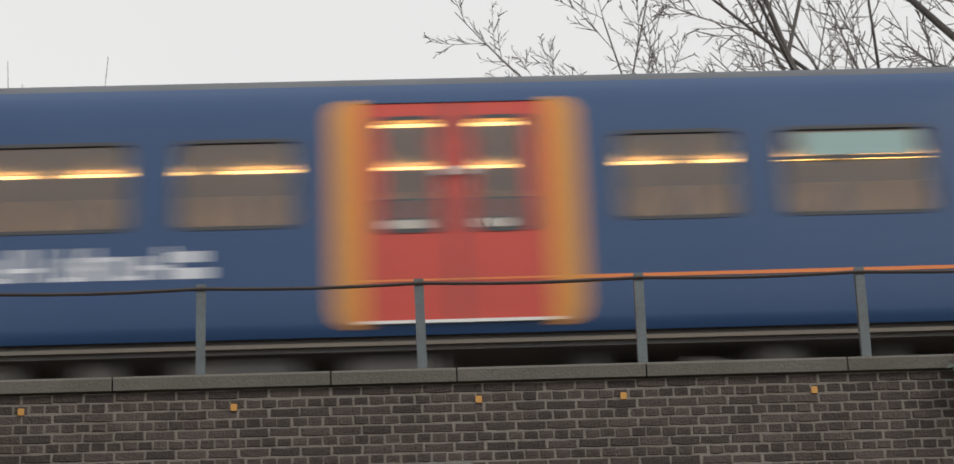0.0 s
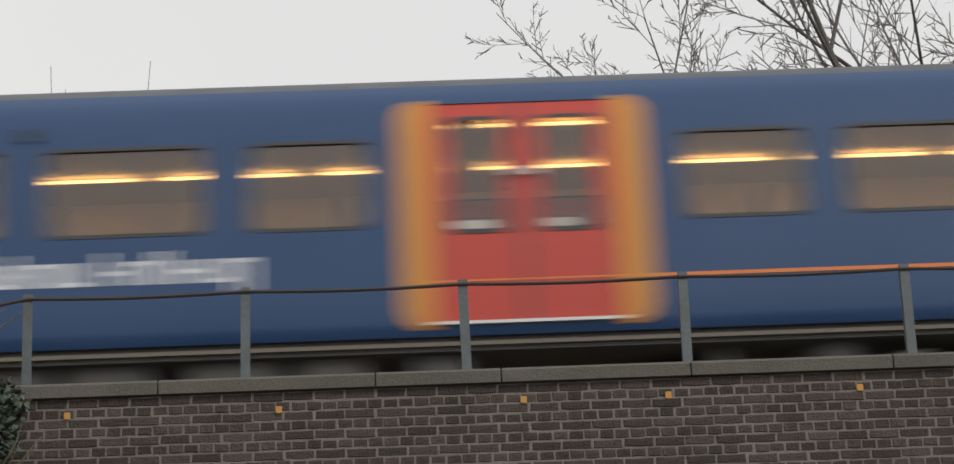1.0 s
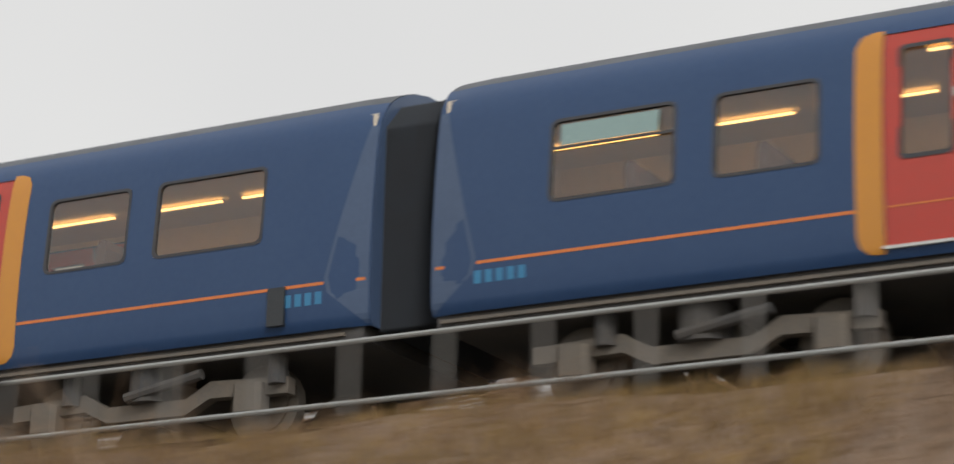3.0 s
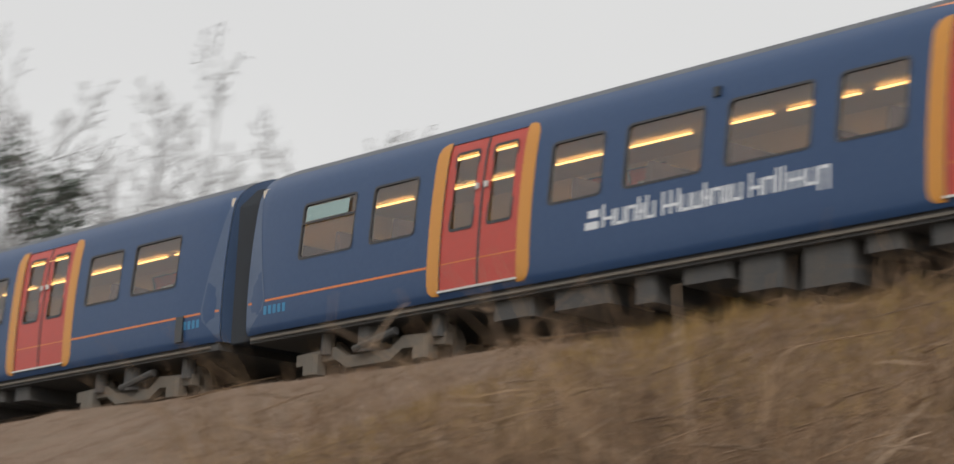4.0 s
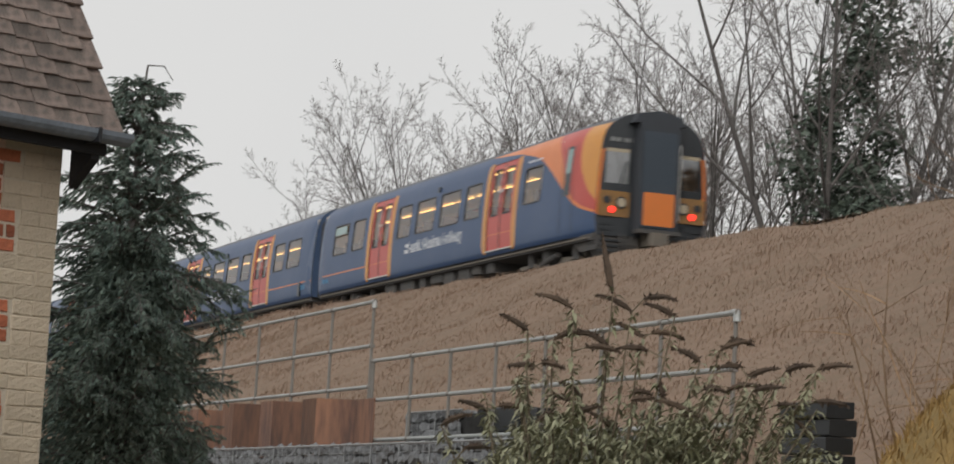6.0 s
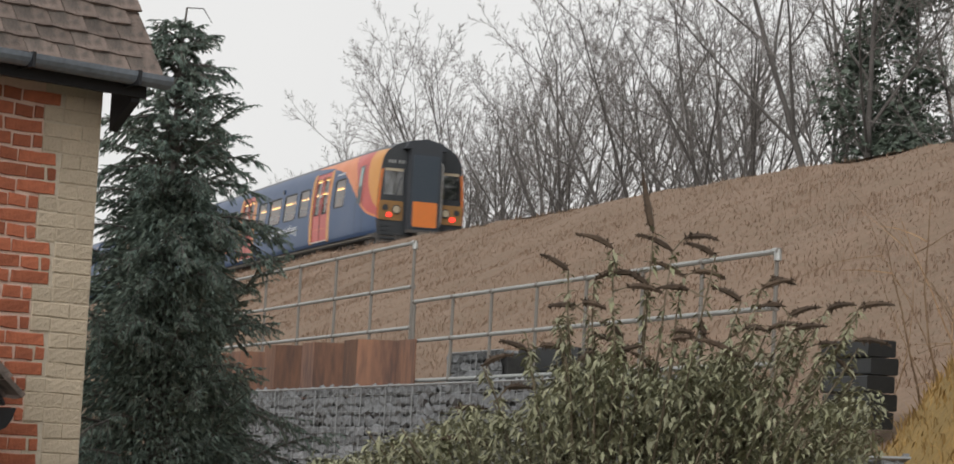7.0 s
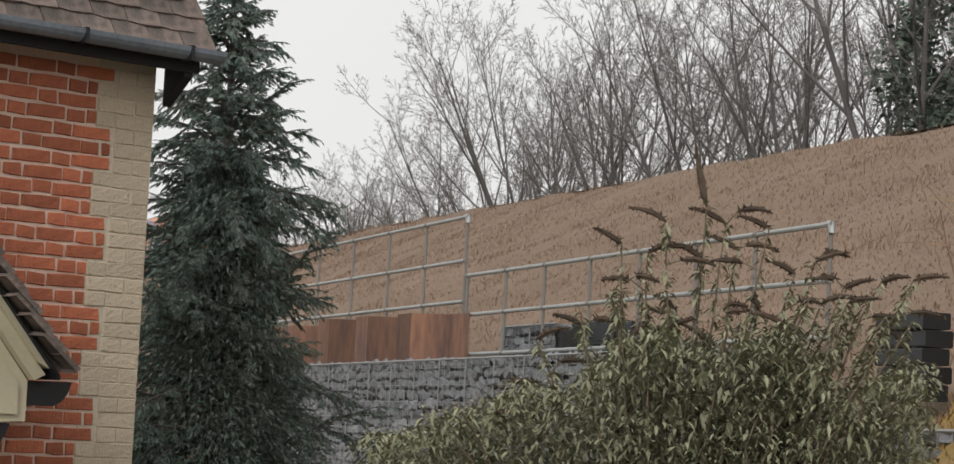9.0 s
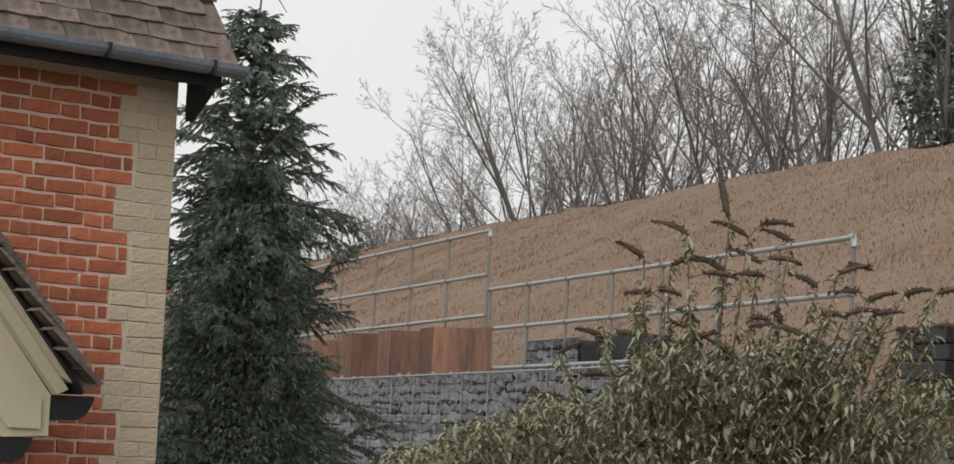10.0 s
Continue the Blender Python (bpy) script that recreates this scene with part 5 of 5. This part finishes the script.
    # side shoots with leaves fill the heart of the shrub
    for k in range(34000):
        u = rr.uniform(-1.42, 1.2)
        top = 2.25 - 0.42 * abs(u - 0.12) + 0.28 * max(0, u - 0.4) + 0.22 * noise.noise((u * 3.1, 4, 1))
        p = rt * u + bk * rr.uniform(-0.6, 0.6) + Vector((0, 0, top * rr.uniform(0.3, 1.0) ** 0.6))
        d = (rt * rr.uniform(-1, 1) + bk * rr.uniform(-1, 1) + Vector((0, 0, rr.uniform(-0.7, 0.45)))).normalized()
        lance_leaf(leaves, p, d, rr.uniform(0.03, 0.07), rr)
    part("cane", canes, CANE, t, kind="stuff")
    part("foliage", leaves, BUD_LEAF, t, "narrow grey-green drooping leaves")
    part("seed_head", heads, SEED, t, "dark brown dead flower spikes", kind="stuff")
    t.matrix_basis = pose(x, y, z)
    return t


buddleia(-11.07, 4.64, -0.05, 9)


# ---- foot of the bank: tube fence, sheet piles, gabions, sleepers ----
FY = 9.5


def tube_fence(name_label, xs, x_end, tops, base):
    f = thing("tube_fence", name_label, "fence", "galvanised tube fences")
    for x in xs:
        part("post", Geo().tube([(x, FY, base), (x, FY, tops[0] - 0.02)], 0.020, 8), GALV_DULL, f)
        for z in tops:
            part("clamp", Geo().tube([(x - 0.035, FY, z), (x + 0.035, FY, z)], 0.030, 8), GALV_DULL, f)
    last = xs[-1]
    for i, z in enumerate(tops):
        part("rail", Geo().tube([(x_end, FY, z), (last, FY, z)], 0.024, 8), GALV, f)
    part("elbow", Geo().tube([(last - 0.06, FY, tops[0]), (last + 0.01, FY, tops[0]), (last + 0.015, FY, tops[0] - 0.08)], 0.036, 8), GALV, f)
    return f


tube_fence("galvanised tube fence, upper stepped panel with three rails", [-38.2, -36.3, -34.43, -32.64, -30.98, -29.29], -39.5, (4.29, 3.75, 3.25), 2.9)
tube_fence("galvanised tube fence, lower panel with three rails", [-29.17, -27.74, -26.42, -25.01, -23.62, -22.19, -20.84, -19.33], -29.17, (3.56, 3.08, 2.60), 2.2)

piles = thing("sheet_piling", "rust-brown steel sheet piling with folded profile", "retaining wall")
x = -40.6
k = 0
while x < -29.6:
    # folded pan: out, along, in, along
    w, dep = 1.95, 0.40
    # two pieces: their random rust tone also stands in for lit flanges, shaded webs
    for o in ([(x, 0.0), (x + 0.30, -dep), (x + 0.88, -dep), (x + 0.88, 0.014 - dep), (x + 0.308, 0.014 - dep), (x + 0.008, 0.014)],
              [(x + 0.885, -dep), (x + 1.18, 0.0), (x + w, 0.0), (x + w, 0.014), (x + 1.172, 0.014), (x + 0.877, 0.014 - dep)]):
        part("sheet_pile", Geo().prism([(a, FY - 0.05 + b) for a, b in o], "z", 2.38, 3.14 - 0.02 * (k % 3)), RUST, piles)
    x += w
    k += 1

# gabion baskets: stones behind wire mesh
stone_meshes = []
for s in range(6):
    rr = random.Random(90 + s)
    g = Geo()
    pts = []
    for i, (cx, cz) in enumerate(((-1, -1), (0, -1.15), (1, -0.9), (1.1, 0), (0.95, 1), (0, 1.1), (-1, 0.95), (-1.1, 0))):
        pts.append((cx * 0.085 * rr.uniform(0.8, 1.1), 0, cz * 0.045 * rr.uniform(0.8, 1.15)))
    inner = [(p[0] * 0.7 + rr.uniform(-0.01, 0.01), -0.045 + rr.uniform(-0.015, 0.015), p[2] * 0.7) for p in pts]
    g.add(inner + pts, [tuple(range(8))] + [(i, 8 + i, 8 + (i + 1) % 8, (i + 1) % 8) for i in range(8)])
    stone_meshes.append((g.data("stone", STONE), g))


def gabion(x0, x1, z0, z1, y, label, singles):
    b = thing("gabion_wall", label, "gabion", "gabion walls")
    # dark backing box painted as the shade seen between the stones
    part("gap_backing", Geo().box(x0, x1, y + 0.012, y + 0.9, z0, z1 - 0.03), GAP_SHADE, b)
    rr = random.Random(int(x0 * -7))
    rest = Geo()
    n = 0
    z = z1 - 0.05
    while z > z0:
        x = x0 + rr.uniform(0, 0.1)
        while x < x1:
            me, geo = rr.choice(stone_meshes)
            dy, dz, s = rr.uniform(-0.03, 0.03), rr.uniform(-0.02, 0.02), rr.uniform(1.0, 1.6)
            if singles and -36.5 < x and z > z1 - 0.42 and n < 260:
                o = part("stone", me, None, b)
                o.matrix_basis = pose(x, y + dy, z + dz, rr.uniform(-12, 12), rr.uniform(-25, 25), 0) @ Matrix.Diagonal((s, 1, s, 1))
                n += 1
            else:
                rest.add([(p[0] * s + x, p[1] + y + dy, p[2] * s + z + dz) for p in geo.v], geo.f)
            x += rr.uniform(0.15, 0.19) * s
        z -= 0.118
    # stones seen along the top
    for k in range(int((x1 - x0) * 26)):
        me, geo = rr.choice(stone_meshes)
        cx, cy, s = rr.uniform(x0, x1), y + rr.uniform(0.02, 0.7), rr.uniform(0.8, 1.3)
        rest.add([(p[0] * s + cx, cy + p[2] * s, z1 - 0.03 - p[1] * 0.7) for p in geo.v], geo.f)
    part("stone_rest", rest, STONE, b, kind="stuff")
    w = Geo()
    x = x0
    while x <= x1:
        w.tube([(x, y - 0.065, z0), (x, y - 0.065, z1)], 0.003 if (round((x - x0) * 5) % 5) else 0.009, 4)
        x += 0.2
    z = z0
    while z <= z1:
        w.tube([(x0, y - 0.065, z), (x1, y - 0.065, z)], 0.003, 4)
        z += 0.2
    w.tube([(x0, y - 0.06, z1), (x1, y - 0.06, z1)], 0.014, 5)
    part("wire_mesh", w, WIRE, b, "grey welded wire mesh")


gabion(-40.5, -20.5, 0.6, 2.50, FY - 0.45, "grey stone gabion wall in wire mesh baskets", True)
gabion(-28.35, -26.5, 2.3, 2.92, FY + 0.25, "grey stone gabion basket behind the fence", False)
gabion(-15.7, -9.0, 0.0, 1.80, 8.0, "low grey stone gabion at the turf's edge", False)


def plank_stack(label, x0, x1, z0, z1, y, rows, group):
    s = thing("plastic_sleeper_stack", label, "retaining wall", group)
    h = (z1 - z0) / rows
    for i in range(rows):
        z = z0 + i * h
        d = 0.025 * (i % 2)
        part("plank", Geo().prism(rounded(y + d, y + d + 0.22, z + 0.004, z + h - 0.004, 0.012, 2), "x", x0, x1), PLASTIC, s)


plank_stack("black plastic planks stacked as a retaining step", -16.70, -15.98, 2.02, 2.66, 8.6, 5, "plank stacks")
plank_stack("black plastic planks stacked behind the fence", -26.75, -25.45, 2.40, 2.96, FY + 0.45, 2, "plank stacks")
plank_stack("short black plastic plank ends behind the fence", -25.30, -24.95, 2.50, 2.93, FY + 0.45, 2, "plank stacks")

# ---- brick house ----
H = pose(-12.68, 2.40, 0, 0, 0, 0) @ Matrix(((math.sin(radians(23)), math.cos(radians(23)), 0, 0), (-math.cos(radians(23)), math.sin(radians(23)), 0, 0), (0, 0, 1, 0), (0, 0, 0, 1)))
house = thing("house", "red brick cottage with buff brick corner and tiled roof", "house", m=H)
LONG = 5.0
hwall = part("wall", Geo().box(0.0, LONG, -5.0, 0.0, -0.1, 3.42), PINK_MORTAR, house, "pink mortar joints of the red brick wall")
hw = {k: [brick_mesh("brick", w, 0.059, 0.012, RED_BRICK, 200 + 10 * k + i) for i in range(4)] for k, w in ((0, 0.2135), (1, 0.1005), (2, 0.048))}
qw = {k: [brick_mesh("quoin_brick", w, 0.071, 0.012, BUFF_BRICK, 300 + 10 * k + i) for i in range(3)] for k, w in ((0, 0.222), (1, 0.109), (2, 0.052))}
HREST = RED_BRICK.copy()
HREST.name = "red_facing_brick_rest"
nt = HREST.node_tree
info = [k for k in nt.nodes if k.bl_idname == "ShaderNodeObjectInfo"][0]
isl = nt.nodes.new("ShaderNodeNewGeometry")
for link in list(info.outputs["Random"].links):
    nt.links.new(isl.outputs["Random Per Island"], link.to_socket)
flip = Matrix.Scale(-1, 4, (0, 1, 0))
rest = Geo()
rr = random.Random(14)
Z0 = 3.056


def lay(kind, sizes, s, z, single):
    me, geo = rr.choice(sizes[kind])
    dx, dz, dy = rr.uniform(-0.003, 0.003), rr.uniform(-0.003, 0.003), rr.uniform(0.003, 0.0055)
    if single:
        o = part("brick" if sizes is hw else "quoin_brick", me, None, hwall)
        o.matrix_basis = Matrix.Translation((s + dx, dy, z + dz)) @ pose(0, 0, 0, 0, 0, 180)
    else:
        rest.add([(s + dx - p[0], dy - p[1], z + dz + p[2]) for p in geo.v], geo.f)


for c in range(-4, 40):
    z = Z0 - (c + 0.5) * COURSE
    if z > 3.40 or z < 0.1:
        continue
    wide = (c // 3) % 2 != 0
    edge = 0.336 if wide else 0.240
    # buff corner bricks, toothed three courses at a time
    s = 0.0
    pattern = ((0, 1) if c % 2 else (1, 0)) if wide else ((0,) if c % 2 else (1, 1))
    for kind in pattern:
        w = (0.228, 0.112, 0.056)[kind]
        lay(kind, qw, s + w / 2 + 0.001, z, True)
        s += w
    # red bricks: header and stretcher by turns
    s = edge + 0.004
    k = c % 2
    if c % 2:
        lay(2, hw, s + 0.029, z, c < 26)
        s += 0.060
    while s < LONG - 0.2:
        kind = k % 2
        w = 0.2275 if kind == 0 else 0.114
        lay(kind, hw, s + w / 2, z, s < 1.25 and c < 26)
        s += w
        k += 1
part("brick_rest", rest, HREST, hwall, kind="stuff")
part("quoin_mortar", Geo().box(-0.002, 0.335, -0.02, 0.0025, -0.1, 3.40), BUFF_MORTAR, house, "buff pointing of the corner bricks")

# roof: rafters' feet, soffit, gutter and rows of clay tiles
PITCH = 58.0
EAVE_D, EAVE_Z = 0.22, 3.50
cp, sp = math.cos(radians(PITCH)), math.sin(radians(PITCH))
slope = Matrix.Translation((0, EAVE_D, EAVE_Z)) @ pose(0, 0, 0, -PITCH, 0, 0)   # x along the eave, -y up the slope
roof = part("roof", Geo().box(-0.16, LONG, -4.2, 0.02, -0.06, -0.015, slope), SHADED_WOOD, house, "steep weathered clay tile roof")
# soffit and low fascia are near-black in place of the eaves' shadow
part("soffit", Geo().box(-0.02, LONG, 0.001, 0.20, 3.395, 3.412), SHADED_WOOD, house)
part("fascia", Geo().box(-0.12, LONG, 0.19, 0.215, 3.365, 3.50), SHADED_WOOD, house, "fascia board with the eaves' shade in its near-black colour")
br = Geo().prism([(0.02, 3.20), (0.20, 3.34), (0.20, 3.46), (0.02, 3.46)], "x", -0.09, -0.04)
part("eave_bracket", br, SHADED_WOOD, house, "dark eave bracket at the corner")
half = [(0.275 + 0.062 * math.cos(t), 3.475 + 0.062 * math.sin(t)) for t in [math.pi + math.pi * i / 8 for i in range(9)]]
half += [(0.275 + 0.055 * math.cos(t), 3.475 + 0.055 * math.sin(t)) for t in [2 * math.pi - math.pi * i / 8 for i in range(9)]]
gut = part("gutter", Geo().prism(half, "x", -0.20, LONG), GUTTER_GREY, house, "dark half-round rain gutter")
for s in (0.0, 0.62, 1.3, 2.0):
    part("gutter_clip", Geo().box(s, s + 0.018, 0.20, 0.341, 3.407, 3.482), GUTTER, gut)
tiles = []
for v in range(5):
    q = random.Random(60 + v)
    j = 0.006
    pts = [(-0.099, 0.0), (-0.035, 0.005), (0.035, 0.005), (0.099, 0.0), (0.099, -0.25), (-0.099, -0.25)]
    pts = [(x + q.uniform(-j, j) * 0.4, y + q.uniform(-j, j)) for x, y in pts]
    top = [(x, y, 0.030 + (0.022 * y / 0.25) + q.uniform(-0.003, 0.003)) for x, y in pts]
    low = [(x, y, 0.016 + (0.022 * y / 0.25)) for x, y in pts]
    tiles.append((Geo().add(top + low, [tuple(range(6))] + [(i, 6 + i, 6 + (i + 1) % 6, (i + 1) % 6) for i in range(6)])))
tile_meshes = [t.data("tile", ROOF_TILE) for t in tiles]
TREST = ROOF_TILE.copy()
TREST.name = "clay_tile_rest"
nt = TREST.node_tree
info = [k for k in nt.nodes if k.bl_idname == "ShaderNodeObjectInfo"][0]
isl = nt.nodes.new("ShaderNodeNewGeometry")
for link in list(info.outputs["Random"].links):
    nt.links.new(isl.outputs["Random Per Island"], link.to_socket)
rest = Geo()
n = 0
for row_i in range(30):
    for col in range(24):
        s = -0.08 + col * 0.202 + (0.101 if row_i % 2 else 0)
        m = slope @ Matrix.Translation((s, 0.045 - row_i * 0.105 + rr.uniform(-0.006, 0.006), rr.uniform(0, 0.010))) @ pose(0, 0, 0, rr.uniform(-1.2, 1.2), rr.uniform(-1.6, 1.6), rr.uniform(-1.6, 1.6))
        v = rr.randrange(5)
        if row_i < 20 and s < 1.6 and n < 290:
            o = part("tile", tile_meshes[v], None, roof)
            o.matrix_basis = m
            n += 1
        else:
            rest.add([m @ Vector(p) for p in tiles[v].v], tiles[v].f)
part("tile_rest", rest, TREST, roof, kind="stuff")

# porch gable beside the corner
porch = thing("porch", "cream painted porch gable with tiled roof edge", "porch", m=H)
PD = 0.50
# right rake runs from its foot up to the ridge
foot, rise = (0.80, 1.78), 1.13
def rake(s):
    return foot[1] + (s - foot[0]) * rise


g = Geo().prism([(0.905, 1.57), (1.15, 1.555), (2.6, 2.9), (2.6, 3.3), (2.2, rake(2.2) - 0.10), (0.905, 1.76)], "y", 0.0, PD - 0.05)
part("gable_board", g, CREAM, porch, "cream painted gable board")
g = Geo().prism([(0.96, 1.60), (1.13, 1.60), (1.9, 2.42), (1.9, rake(1.9) - 0.20), (0.96, 1.735)], "y", PD - 0.05, PD - 0.035)
part("panel_moulding", g, CREAM, porch)
for lo, hi, d0, d1 in ((-0.13, -0.035, PD - 0.05, PD), (-0.045, -0.005, PD - 0.03, PD + 0.03)):
    g = Geo().prism([(0.90, rake(0.90) + lo), (2.4, rake(2.4) + lo), (2.4, rake(2.4) + hi), (0.84, rake(0.84) + hi)], "y", d0, d1)
    part("bargeboard", g, CREAM, porch, "moulded cream bargeboard")
ang = math.degrees(math.atan(rise))
pr = part("porch_roof", Geo().prism([(0.79, rake(0.79)), (2.4, rake(2.4)), (2.4, rake(2.4) + 0.02), (0.79, rake(0.79) + 0.02)], "y", 0.0, PD + 0.05), GUTTER, porch)
for i in range(15):
    for jx in range(4):
        s = 0.80 + i * 0.075
        m = Matrix.Translation((s, PD + 0.075 - jx * 0.165, rake(s) + 0.01)) @ pose(0, 0, 0, 0, -ang, 0) @ pose(0, 0, 0, 0, 0, 90) @ pose(rr.uniform(-0.004, 0.004), 0, 0, rr.uniform(-1, 1), 0, rr.uniform(-1, 1))
        o = part("tile", tile_meshes[rr.randrange(5)], None, pr)
        o.matrix_basis = m @ Matrix.Diagonal((1.05, 1, 1.7, 1))
for s0, s1, z in ((0.655, 0.905, 1.76), (0.98, 1.30, 1.552)):
    h2 = [(s1, z), (s0, z + 0.005), (s0 + 0.02, z - 0.05), (s0 + 0.05, z - 0.09), (s0 + 0.10, z - 0.115), (s1, z - 0.115)]
    part("gutter", Geo().prism(h2, "y", 0.05, PD - 0.06), GUTTER, porch, "black gutter end")
motions()
